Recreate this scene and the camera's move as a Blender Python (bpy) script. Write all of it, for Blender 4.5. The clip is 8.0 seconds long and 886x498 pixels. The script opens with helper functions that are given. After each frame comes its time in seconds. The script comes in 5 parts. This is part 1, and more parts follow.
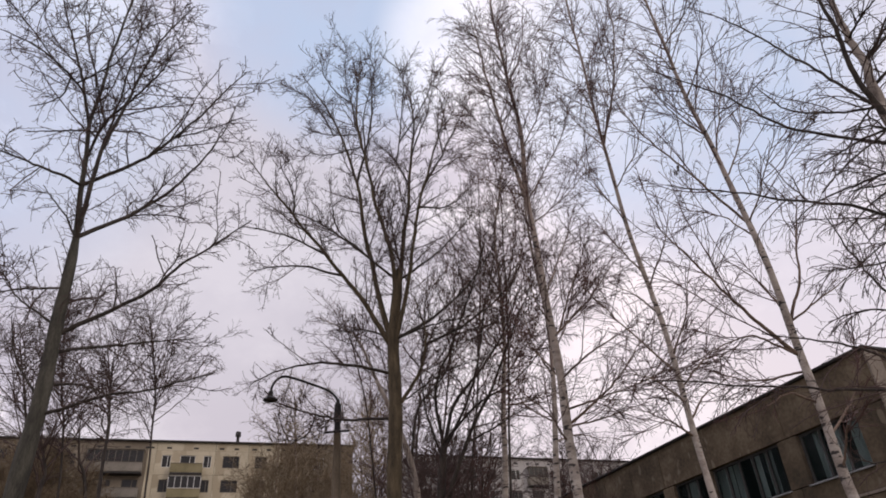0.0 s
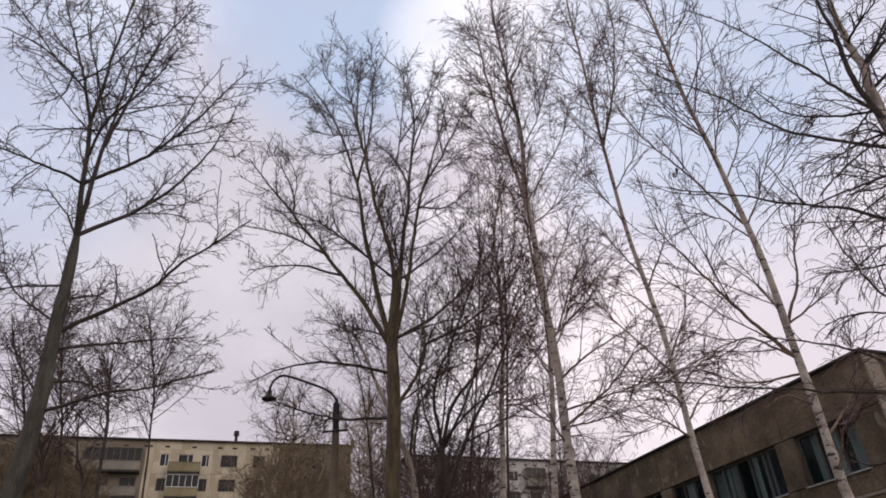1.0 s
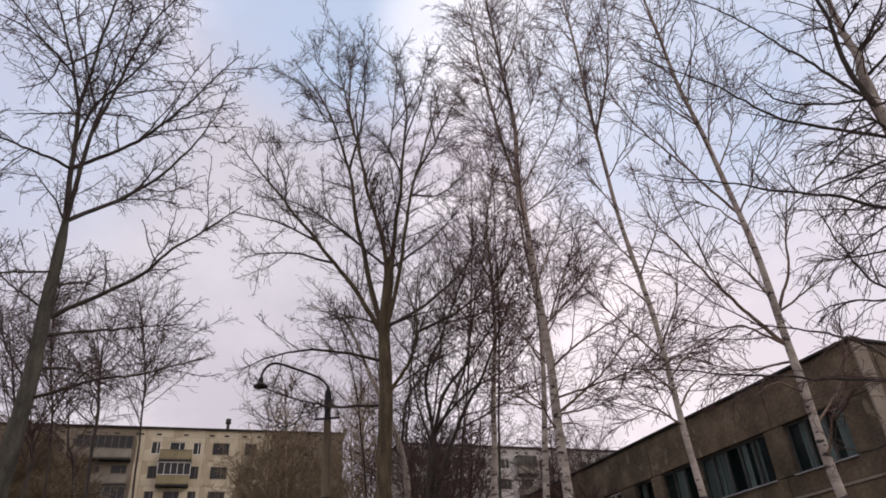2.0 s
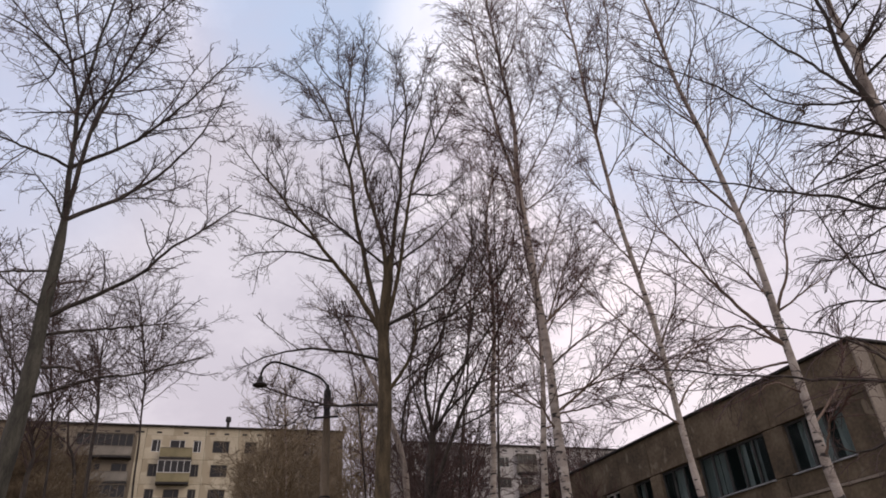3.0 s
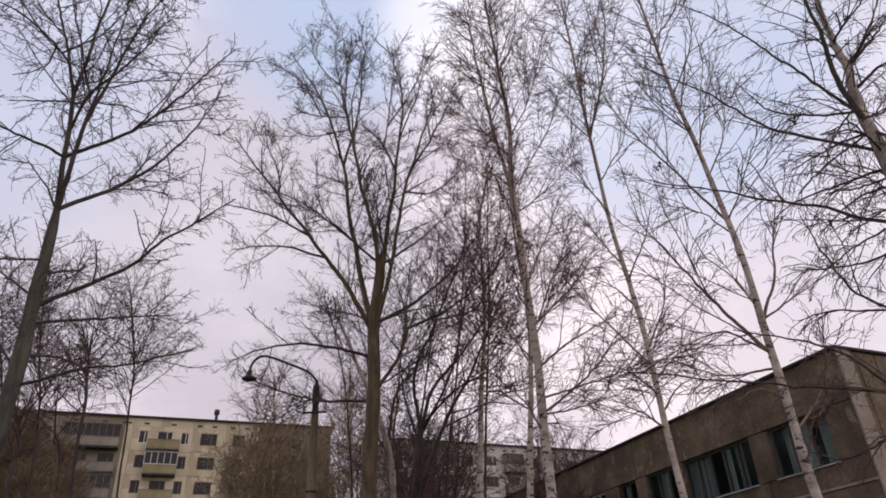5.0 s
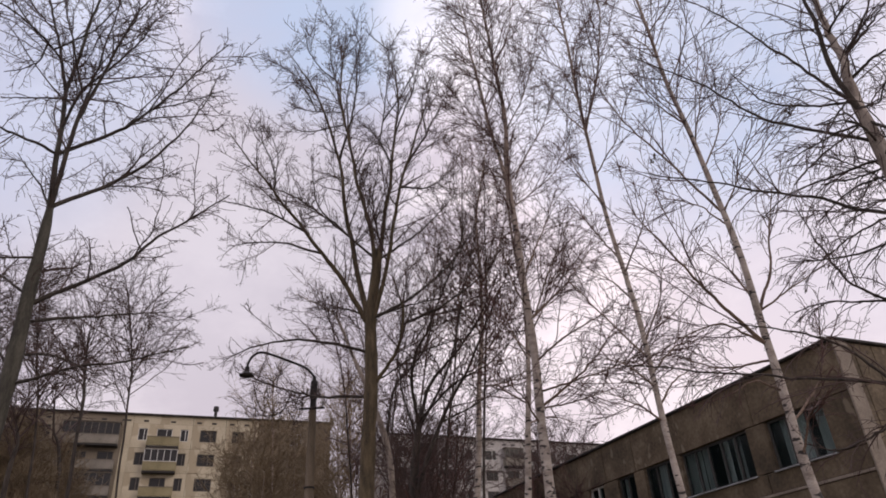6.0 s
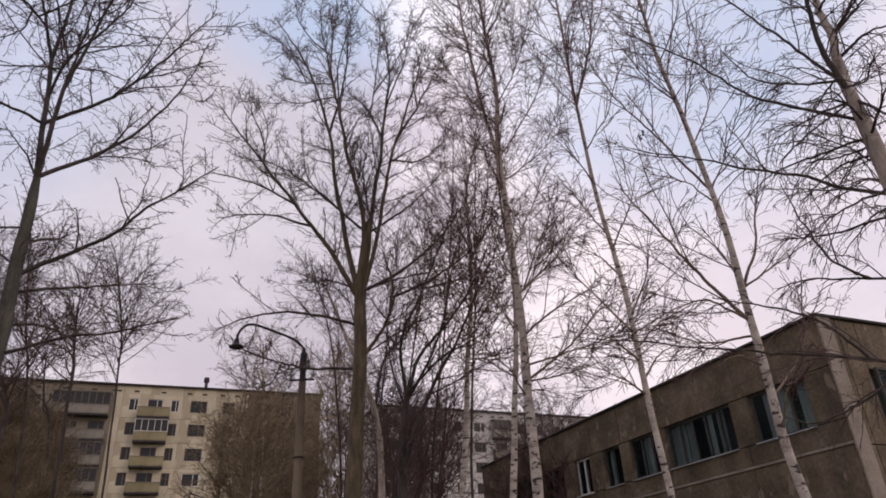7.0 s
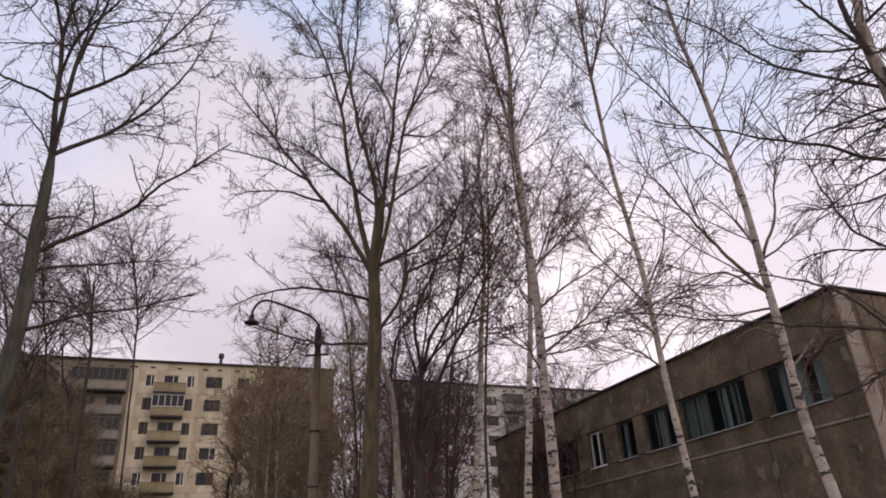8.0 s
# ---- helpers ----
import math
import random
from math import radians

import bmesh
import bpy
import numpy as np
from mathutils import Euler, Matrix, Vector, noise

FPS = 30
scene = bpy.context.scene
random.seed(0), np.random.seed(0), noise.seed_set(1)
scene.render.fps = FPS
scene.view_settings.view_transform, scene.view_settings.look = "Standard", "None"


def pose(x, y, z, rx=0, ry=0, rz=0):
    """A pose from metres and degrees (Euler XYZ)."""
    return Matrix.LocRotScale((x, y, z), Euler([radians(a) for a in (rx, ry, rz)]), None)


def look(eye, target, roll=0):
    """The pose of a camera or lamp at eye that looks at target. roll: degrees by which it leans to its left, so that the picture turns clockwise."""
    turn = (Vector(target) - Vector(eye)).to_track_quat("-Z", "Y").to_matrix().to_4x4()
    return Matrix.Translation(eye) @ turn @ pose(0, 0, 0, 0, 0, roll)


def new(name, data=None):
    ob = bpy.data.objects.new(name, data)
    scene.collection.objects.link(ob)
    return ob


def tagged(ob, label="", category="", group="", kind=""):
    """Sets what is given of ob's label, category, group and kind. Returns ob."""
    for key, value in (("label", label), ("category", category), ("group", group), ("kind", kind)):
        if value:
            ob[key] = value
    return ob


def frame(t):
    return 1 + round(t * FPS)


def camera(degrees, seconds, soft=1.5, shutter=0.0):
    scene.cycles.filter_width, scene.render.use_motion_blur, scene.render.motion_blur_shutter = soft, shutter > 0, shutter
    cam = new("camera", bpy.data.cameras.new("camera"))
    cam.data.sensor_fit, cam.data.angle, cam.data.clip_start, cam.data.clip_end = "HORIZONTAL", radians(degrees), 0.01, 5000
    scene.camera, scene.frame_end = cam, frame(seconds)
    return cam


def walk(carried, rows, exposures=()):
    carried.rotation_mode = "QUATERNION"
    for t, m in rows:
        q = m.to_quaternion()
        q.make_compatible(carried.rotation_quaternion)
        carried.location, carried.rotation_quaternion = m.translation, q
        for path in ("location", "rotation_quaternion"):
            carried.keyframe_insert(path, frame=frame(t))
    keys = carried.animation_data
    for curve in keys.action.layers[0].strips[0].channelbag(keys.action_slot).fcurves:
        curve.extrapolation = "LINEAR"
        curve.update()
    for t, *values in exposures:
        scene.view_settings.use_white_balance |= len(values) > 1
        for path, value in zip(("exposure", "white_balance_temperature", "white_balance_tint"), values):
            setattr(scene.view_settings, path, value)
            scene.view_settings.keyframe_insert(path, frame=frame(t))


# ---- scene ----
cam = camera(66.0, 8.0, soft=1.75)
walk(cam, [
    (0.0, pose(-0.020, 0.016, 1.620, 122.08, 3.52, 2.98)),
    (0.5, pose(-0.015, -0.002, 1.620, 122.33, 3.55, 2.83)),
    (1.0, pose(-0.017, -0.018, 1.593, 122.12, 3.21, 2.74)),
    (1.5, pose(-0.028, 0.035, 1.584, 121.49, 3.40, 2.15)),
    (3.0, pose(0.014, 0.021, 1.605, 121.01, 3.29, 2.08)),
    (3.5, pose(-0.000, -0.000, 1.600, 121.03, 2.57, 1.55)),
    (4.0, pose(0.029, -0.044, 1.599, 121.52, 2.06, 1.45)),
    (5.5, pose(0.053, -0.042, 1.580, 120.43, 2.50, 0.60)),
    (6.0, pose(0.089, -0.005, 1.594, 120.38, 2.79, 0.95)),
    (6.5, pose(0.106, -0.061, 1.586, 120.50, 2.57, 1.01)),
    (7.0, pose(0.130, -0.052, 1.571, 118.14, 2.68, 0.04)),
    (7.5, pose(0.062, -0.030, 1.565, 115.09, 1.49, 1.49)),
    (8.0, pose(0.053, -0.011, 1.575, 116.14, 2.68, 1.04)),
], exposures=[(0.0, -0.03, 6500, 10), (3.5, 0.0, 6500, 11), (5.5, 0.0, 6560, 13), (7.0, -0.04, 6580, 13), (7.5, 0.02, 6600, 14), (8.0, 0.12, 6600, 14)])

# ---- light ----
SUN_EL, SUN_AZ = 24.0, 128.0          # height and compass turn from ahead to the right, degrees

world = bpy.data.worlds.new("evening_sky")
scene.world = world
world.use_nodes = True
wn, wl = world.node_tree.nodes, world.node_tree.links
wn.clear()


def wnode(kind, **props):
    n = wn.new(kind)
    for k, v in props.items():
        n.inputs[k].default_value = v
    return n


def wmath(op, a, b):
    n = wn.new("ShaderNodeMath")
    n.operation = op
    for i, v in enumerate((a, b)):
        if isinstance(v, (int, float)):
            n.inputs[i].default_value = v
        else:
            wl.new(v, n.inputs[i])
    return n.outputs[0]


def wramp(fac, stops):
    n = wn.new("ShaderNodeValToRGB")
    while len(n.color_ramp.elements) < len(stops):
        n.color_ramp.elements.new(0.5)
    for e, (p, c) in zip(n.color_ramp.elements, stops):
        e.position, e.color = p, (*c, 1)
    wl.new(fac, n.inputs[0])
    return n.outputs[0]


def wmix(fac, a, b):
    n = wn.new("ShaderNodeMix")
    n.data_type = "RGBA"
    for i, v in ((0, fac), (6, a), (7, b)):
        if isinstance(v, tuple):
            n.inputs[i].default_value = (*v, 1)
        else:
            wl.new(v, n.inputs[i])
    return n.outputs[2]


sky = wn.new("ShaderNodeTexSky")
sky.sky_type, sky.sun_disc = "NISHITA", False
sky.sun_elevation, sky.sun_rotation = radians(SUN_EL), radians(SUN_AZ)
sky.air_density, sky.dust_density = 1.0, 1.5
coord = wn.new("ShaderNodeTexCoord")
split = wn.new("ShaderNodeSeparateXYZ")
wl.new(coord.outputs["Generated"], split.inputs[0])
lift = wmath("ADD", wmath("MAXIMUM", split.outputs[2], 0.0), 0.35)
deck = wn.new("ShaderNodeCombineXYZ")      # the cloud deck, seen in perspective
wl.new(wmath("DIVIDE", split.outputs[0], lift), deck.inputs[0])
wl.new(wmath("DIVIDE", split.outputs[1], lift), deck.inputs[1])
deck.inputs[2].default_value = 3.7


def cloud_noise(scale, detail, rough, shift):
    m = wn.new("ShaderNodeMapping")
    m.inputs["Location"].default_value = shift
    wl.new(deck.outputs[0], m.inputs[0])
    n = wnode("ShaderNodeTexNoise", Scale=scale, Detail=detail, Roughness=rough)
    wl.new(m.outputs[0], n.inputs["Vector"])
    return n.outputs[0]


def around(direction, near, far):
    """1 towards a direction of the sky, fading to 0 between two cosines."""
    d = wn.new("ShaderNodeVectorMath")
    d.operation = "DOT_PRODUCT"
    wl.new(coord.outputs["Generated"], d.inputs[0])
    d.inputs[1].default_value = Vector(direction).normalized()
    m = wn.new("ShaderNodeMapRange")
    m.interpolation_type = "SMOOTHSTEP"
    m.inputs[1].default_value, m.inputs[2].default_value = far, near
    wl.new(d.outputs["Value"], m.inputs[0])
    return m.outputs[0]


billow = cloud_noise(2.6, 7, 0.58, (0.3, 1.1, 0))
wisp = cloud_noise(7.0, 6, 0.6, (4, 2, 0))
glow = around((0.356, 0.836, 0.417), 0.985, 0.84)      # thinner cloud over the brighter side of the sky
dull = around((-0.30, 0.83, 0.47), 0.99, 0.93)       # heavier grey bank
cloud = wramp(wmath("ADD", wmath("MULTIPLY", billow, 0.6), wmath("MULTIPLY", wisp, 0.4)),
              ((0.44, (5.8, 5.5, 6.8)), (0.495, (8.4, 7.9, 9.1)), (0.54, (11.4, 10.8, 11.7))))
cloud = wmix(wmath("MULTIPLY", glow, 0.62), cloud, (11.2, 9.75, 10.0))
cloud = wmix(wmath("MULTIPLY", dull, 0.85), cloud, (5.8, 5.4, 6.15))
low = wn.new("ShaderNodeMapRange")                     # warmer haze towards the horizon
low.inputs[1].default_value, low.inputs[2].default_value = 0.50, 0.18
wl.new(split.outputs[2], low.inputs[0])
cloud = wmix(wmath("MULTIPLY", low.outputs[0], 0.5), cloud, (8.1, 7.15, 7.65))
haze = wn.new("ShaderNodeValue")                          # thin high haze over the clear sky
haze.outputs[0].default_value = 0.75
blue = wmix(haze.outputs[0], sky.outputs[0], (7.0, 8.1, 10.6))
gap = wmath("MAXIMUM", around((-0.127, 0.613, 0.80), 0.997, 0.972), wmath("MULTIPLY", around((0.324, 0.681, 0.68), 0.995, 0.955), 0.8))
gap = wmath("MAXIMUM", gap, wmath("MULTIPLY", around((-0.56, 0.57, 0.66), 0.995, 0.955), 0.6))
gap = wmath("MINIMUM", wmath("MULTIPLY", gap, wmath("ADD", 0.35, wmath("MULTIPLY", wisp, 1.2))), 1.0)
pale = around((-0.36, 0.74, 0.57), 0.992, 0.945)         # paler cloud between the trees
veil = around((0.54, 0.64, 0.55), 0.985, 0.93)          # greyer veil on the far side
cloud = wmix(wmath("MULTIPLY", pale, 0.25), cloud, (10.2, 9.7, 10.5))
cloud = wmix(wmath("MULTIPLY", veil, 0.6), cloud, (7.4, 7.1, 8.2))
bright = wmath("MAXIMUM", around((0.06, 0.66, 0.75), 0.9985, 0.988), wmath("MULTIPLY", around((0.16, 0.66, 0.735), 0.998, 0.98), 0.5))
shown = wmix(wmath("MULTIPLY", wmath("MULTIPLY", bright, wmath("ADD", 0.1, wmath("MULTIPLY", wisp, 0.9))), 0.9), wmix(gap, cloud, blue), (13.0, 12.3, 12.9))
bg = wnode("ShaderNodeBackground", Strength=0.1)
wl.new(shown, bg.inputs[0])
wo = wn.new("ShaderNodeOutputWorld")
wl.new(bg.outputs[0], wo.inputs[0])

sun_data = bpy.data.lights.new("sun", "SUN")
sun_data.energy, sun_data.angle, sun_data.color = 0.45, radians(20), (1.0, 0.86, 0.68)
sun = new("sun", sun_data)
az, el = radians(SUN_AZ), radians(SUN_EL)
sun.matrix_world = look((math.sin(az) * math.cos(el) * 60, math.cos(az) * math.cos(el) * 60, math.sin(el) * 60), (0, 0, 0))


# ---- materials ----
def material(name, colours, scale=4.0, rough=0.85, bump=0.3, fine=40.0, stretch=(1, 1, 1), metal=0.0, vary=0.0, spots=None, young=None):
    """Colours mixed by a broad and a fine noise, with relief. spots: (colour, scale, stretch, cut) for marks with a shape of their own. young: (colour, from, to), the bark of the younger wood between two heights."""
    m = bpy.data.materials.new(name)
    m.use_nodes = True
    n, l = m.node_tree.nodes, m.node_tree.links
    b = n["Principled BSDF"]
    tc = n.new("ShaderNodeTexCoord")
    mp = n.new("ShaderNodeMapping")
    mp.inputs["Scale"].default_value = stretch
    l.new(tc.outputs["Object"], mp.inputs[0])

    def noise_at(s, detail, src):
        t = n.new("ShaderNodeTexNoise")
        t.inputs["Scale"].default_value, t.inputs["Detail"].default_value = s, detail
        l.new(src, t.inputs["Vector"])
        return t.outputs[0]

    big, small = noise_at(scale, 5, mp.outputs[0]), noise_at(fine, 3, mp.outputs[0])
    add = n.new("ShaderNodeMath")
    add.operation = "MULTIPLY_ADD"
    add.inputs[1].default_value = 0.35
    l.new(small, add.inputs[0])
    sc = n.new("ShaderNodeMath")
    sc.operation = "MULTIPLY"
    sc.inputs[1].default_value = 0.65
    l.new(big, sc.inputs[0])
    l.new(sc.outputs[0], add.inputs[2])
    ramp = n.new("ShaderNodeValToRGB")
    while len(ramp.color_ramp.elements) < len(colours):
        ramp.color_ramp.elements.new(0.5)
    for i, (e, c) in enumerate(zip(ramp.color_ramp.elements, colours)):
        e.position, e.color = 0.34 + 0.32 * i / max(1, len(colours) - 1), (*c, 1)
    l.new(add.outputs[0], ramp.inputs[0])
    col = ramp.outputs[0]
    if young:
        xyz = n.new("ShaderNodeSeparateXYZ")
        l.new(tc.outputs["Object"], xyz.inputs[0])
        up = n.new("ShaderNodeMath")
        up.operation = "MULTIPLY_ADD"
        up.inputs[1].default_value = 5.0
        l.new(big, up.inputs[0])
        l.new(xyz.outputs[2], up.inputs[2])
        r3 = n.new("ShaderNodeMapRange")
        r3.inputs[1].default_value, r3.inputs[2].default_value = young[1] + 2.5, young[2] + 2.5
        l.new(up.outputs[0], r3.inputs[0])
        m3 = n.new("ShaderNodeMix")
        m3.data_type = "RGBA"
        m3.inputs[7].default_value = (*young[0], 1)
        l.new(r3.outputs[0], m3.inputs[0])
        l.new(col, m3.inputs[6])
        col = m3.outputs[2]
    if spots:
        sp = n.new("ShaderNodeMapping")
        sp.inputs["Scale"].default_value = spots[2]
        l.new(tc.outputs["Object"], sp.inputs[0])
        r2 = n.new("ShaderNodeMapRange")
        r2.inputs[1].default_value, r2.inputs[2].default_value = spots[3], spots[3] + 0.05
        l.new(noise_at(spots[1], 2, sp.outputs[0]), r2.inputs[0])
        mix = n.new("ShaderNodeMix")
        mix.data_type = "RGBA"
        mix.inputs[7].default_value = (*spots[0], 1)
        l.new(r2.outputs[0], mix.inputs[0])
        l.new(col, mix.inputs[6])
        col = mix.outputs[2]
    if vary:
        info = n.new("ShaderNodeObjectInfo")
        hv = n.new("ShaderNodeHueSaturation")
        mr = n.new("ShaderNodeMapRange")
        mr.inputs[3].default_value, mr.inputs[4].default_value = 1 - vary, 1 + vary
        l.new(info.outputs["Random"], mr.inputs[0])
        l.new(mr.outputs[0], hv.inputs["Value"])
        l.new(col, hv.inputs["Color"])
        col = hv.outputs[0]
    l.new(col, b.inputs["Base Color"])
    b.inputs["Roughness"].default_value, b.inputs["Metallic"].default_value = rough, metal
    if bump:
        bp = n.new("ShaderNodeBump")
        bp.inputs["Strength"].default_value, bp.inputs["Distance"].default_value = bump, 0.02
        l.new(add.outputs[0], bp.inputs["Height"])
        l.new(bp.outputs[0], b.inputs["Normal"])
    return m


def glass_material(name, tint, rough=0.05, clear=0.5, gloss=0.5):
    m = bpy.data.materials.new(name)
    m.use_nodes = True
    n, l = m.node_tree.nodes, m.node_tree.links
    b = n["Principled BSDF"]
    b.inputs["Base Color"].default_value = (*tint, 1)
    b.inputs["Roughness"].default_value = rough
    b.inputs["Specular IOR Level"].default_value = gloss
    t = n.new("ShaderNodeBsdfTransparent")
    t.inputs[0].default_value = (0.86, 0.92, 0.91, 1)
    mx = n.new("ShaderNodeMixShader")
    mx.inputs[0].default_value = clear
    l.new(b.outputs[0], mx.inputs[1])
    l.new(t.outputs[0], mx.inputs[2])
    l.new(mx.outputs[0], n["Material Output"].inputs[0])
    return m


BARK_OLIVE = material("olive_grey_bark", ((0.023, 0.021, 0.016), (0.056, 0.051, 0.038), (0.097, 0.088, 0.067)), 3.0, 0.9, 0.7, 22, (3, 3, 0.7))
BARK_TAN = material("tan_bark", ((0.034, 0.0255, 0.0135), (0.08, 0.059, 0.032), (0.138, 0.102, 0.057)), 3.0, 0.9, 0.7, 22, (3, 3, 0.7))
BARK_PALE = material("pale_grey_bark", ((0.15, 0.12, 0.10), (0.29, 0.24, 0.20), (0.42, 0.36, 0.305)), 3.0, 0.9, 0.6, 22, (3, 3, 0.8))
BARK_DARK = material("dark_bark", ((0.02, 0.016, 0.013), (0.046, 0.036, 0.029), (0.08, 0.063, 0.05)), 3.0, 0.92, 0.7, 24, (3, 3, 0.8))
BARK_BIRCH = material("white_birch_bark", ((0.17, 0.135, 0.11), (0.35, 0.30, 0.255), (0.52, 0.455, 0.395)), 2.2, 0.75, 0.35, 30, (1, 1, 2.5),
                      spots=((0.03, 0.024, 0.021), 3.4, (1.5, 1.5, 4.0), 0.585), young=((0.25, 0.185, 0.148), 6.0, 14.0))
BARK_BIRCH_LIMB = material("brown_birch_bark", ((0.07, 0.045, 0.032), (0.15, 0.10, 0.072), (0.24, 0.17, 0.125)), 2.0, 0.8, 0.3, 30)
TWIG = material("dark_twig_bark", ((0.036, 0.021, 0.018), (0.068, 0.041, 0.035), (0.105, 0.066, 0.056)), 1.5, 0.8, 0.0)
TWIG_RED = material("reddish_birch_twig", ((0.038, 0.015, 0.012), (0.076, 0.032, 0.025), (0.12, 0.054, 0.042)), 1.5, 0.7, 0.0)
TWIG_BROWN = material("brown_thicket_twig", ((0.105, 0.076, 0.043), (0.19, 0.139, 0.082), (0.275, 0.205, 0.125)), 1.5, 0.85, 0.0)
LEAF = material("withered_leaf", ((0.04, 0.025, 0.015), (0.08, 0.05, 0.03)), 8, 0.9, 0.0)
GROUND = material("spring_ground", ((0.06, 0.05, 0.03), (0.10, 0.085, 0.045), (0.13, 0.12, 0.06)), 0.4, 0.95, 0.6, 9)
CREAM = material("cream_panel", ((0.43, 0.365, 0.25), (0.53, 0.46, 0.33), (0.60, 0.53, 0.39)), 0.35, 0.9, 0.2, 6, vary=0.06,
                 spots=((0.42, 0.35, 0.24), 0.5, (1, 1, 0.5), 0.57))
BUFF = material("buff_panel", ((0.155, 0.125, 0.088), (0.21, 0.173, 0.126), (0.265, 0.22, 0.164)), 0.35, 0.9, 0.2, 6, vary=0.08)
GREYP = material("pale_grey_panel", ((0.36, 0.335, 0.31), (0.47, 0.44, 0.41), (0.56, 0.53, 0.50)), 0.3, 0.9, 0.2, 6, vary=0.07)
BALC = material("olive_balcony_sheet", ((0.17, 0.14, 0.07), (0.25, 0.21, 0.11), (0.31, 0.265, 0.15)), 0.8, 0.8, 0.2, 12, vary=0.15)
LOGGIA = material("grey_loggia_sheet", ((0.13, 0.112, 0.088), (0.19, 0.168, 0.135), (0.25, 0.222, 0.182)), 0.8, 0.8, 0.2, 12, vary=0.12)
CONCRETE = material("brown_grey_concrete", ((0.058, 0.044, 0.028), (0.118, 0.089, 0.056), (0.205, 0.159, 0.104)), 1.1, 0.92, 0.6, 9, vary=0.16,
                    spots=((0.20, 0.16, 0.11), 2.4, (1.0, 1.0, 0.55), 0.62))
CONCRETE_PALE = material("pale_weathered_concrete", ((0.16, 0.13, 0.10), (0.235, 0.195, 0.155), (0.31, 0.265, 0.215)), 1.2, 0.92, 0.45, 20, vary=0.05)
POLE = material("pole_concrete", ((0.10, 0.077, 0.052), (0.155, 0.12, 0.082), (0.21, 0.165, 0.118)), 2.0, 0.92, 0.4, 25, (2, 2, 0.5))
IRON = material("black_iron", ((0.012, 0.011, 0.011), (0.022, 0.020, 0.019), (0.035, 0.031, 0.028)), 6, 0.55, 0.2, 40, metal=0.6)
TAR = material("tar_roofing", ((0.018, 0.016, 0.015), (0.035, 0.031, 0.028), (0.05, 0.045, 0.04)), 2, 0.8, 0.3, 30)
WHITE = material("white_window_paint", ((0.55, 0.54, 0.50), (0.70, 0.68, 0.64), (0.76, 0.74, 0.70)), 3, 0.6, 0.1, 30)
DULLWOOD = material("weathered_window_wood", ((0.10, 0.085, 0.065), (0.16, 0.135, 0.105), (0.21, 0.18, 0.14)), 3, 0.8, 0.2, 30)
DARKWOOD = material("dark_window_wood", ((0.03, 0.03, 0.027), (0.05, 0.05, 0.045), (0.07, 0.068, 0.06)), 3, 0.8, 0.2, 30)
CURTAIN = material("grey_green_curtain", ((0.45, 0.47, 0.47), (0.62, 0.635, 0.63), (0.78, 0.79, 0.78)), 2, 0.9, 0.1, 20, (6, 6, 0.3), vary=0.25)
# near-black: the shade of unlit rooms, painted into the colour
ROOM_SHADE = material("dim_room", ((0.012, 0.014, 0.014), (0.022, 0.025, 0.025)), 1, 0.95, 0.0)
ZINC = material("dull_zinc_sheet", ((0.24, 0.25, 0.26), (0.34, 0.35, 0.36), (0.42, 0.43, 0.44)), 3, 0.5, 0.15, 30, metal=0.3)
PORCELAIN = material("brown_insulator", ((0.10, 0.085, 0.075), (0.20, 0.18, 0.16)), 5, 0.3, 0.0)
# opaque panes, the dark of the rooms behind put into their colour
FAR_GLASS = glass_material("dark_far_glass", (0.026, 0.024, 0.022), 0.2, 0.0, 0.25)
SCHOOL_GLASS = glass_material("teal_glass", (0.012, 0.022, 0.022), 0.08, 0.85)


# ---- building blocks ----
def part(name, bm, mat, parent, label=""):
    me = bpy.data.meshes.new(name)
    bm.to_mesh(me)
    bm.free()
    me.materials.append(mat)
    ob = new(name, me)
    ob.parent = parent
    if label:
        tagged(ob, label)
    return ob


def again(ob, parent, m):
    """Another object on the same mesh under a parent."""
    o = new(ob.name.split(".")[0], ob.data)
    o.parent, o.matrix_local = parent, m
    return o


def box(bm, x0, x1, y0, y1, z0, z1, bevel=0.0):
    r = bmesh.ops.create_cube(bm, size=1.0)
    bmesh.ops.scale(bm, vec=(abs(x1 - x0), abs(y1 - y0), abs(z1 - z0)), verts=r["verts"])
    bmesh.ops.translate(bm, vec=((x0 + x1) / 2, (y0 + y1) / 2, (z0 + z1) / 2), verts=r["verts"])
    if bevel:
        edges = list({e for v in r["verts"] for e in v.link_edges})
        bmesh.ops.bevel(bm, geom=edges, offset=bevel, segments=1, affect="EDGES", clamp_overlap=True)
    return bm


def boxes(*rows, bevel=0.0):
    bm = bmesh.new()
    for r in rows:
        box(bm, *r, bevel=bevel)
    return bm


def cone(bm, r0, r1, z0, z1, seg=16, at=(0, 0)):
    r = bmesh.ops.create_cone(bm, cap_ends=True, segments=seg, radius1=r0, radius2=r1, depth=z1 - z0)
    bmesh.ops.translate(bm, vec=(at[0], at[1], (z0 + z1) / 2), verts=r["verts"])
    return r["verts"]


# ---- ground ----
bm = bmesh.new()
bmesh.ops.create_grid(bm, x_segments=120, y_segments=120, size=1500)
for v in bm.verts:
    far = min(1.0, v.co.length / 200)
    v.co.z = -0.02 + 0.06 * noise.noise(v.co * 0.05) * (1 - far)
ground = tagged(part("ground", bm, GROUND, None), "bare brown spring ground with old grass", "ground", kind="structure")


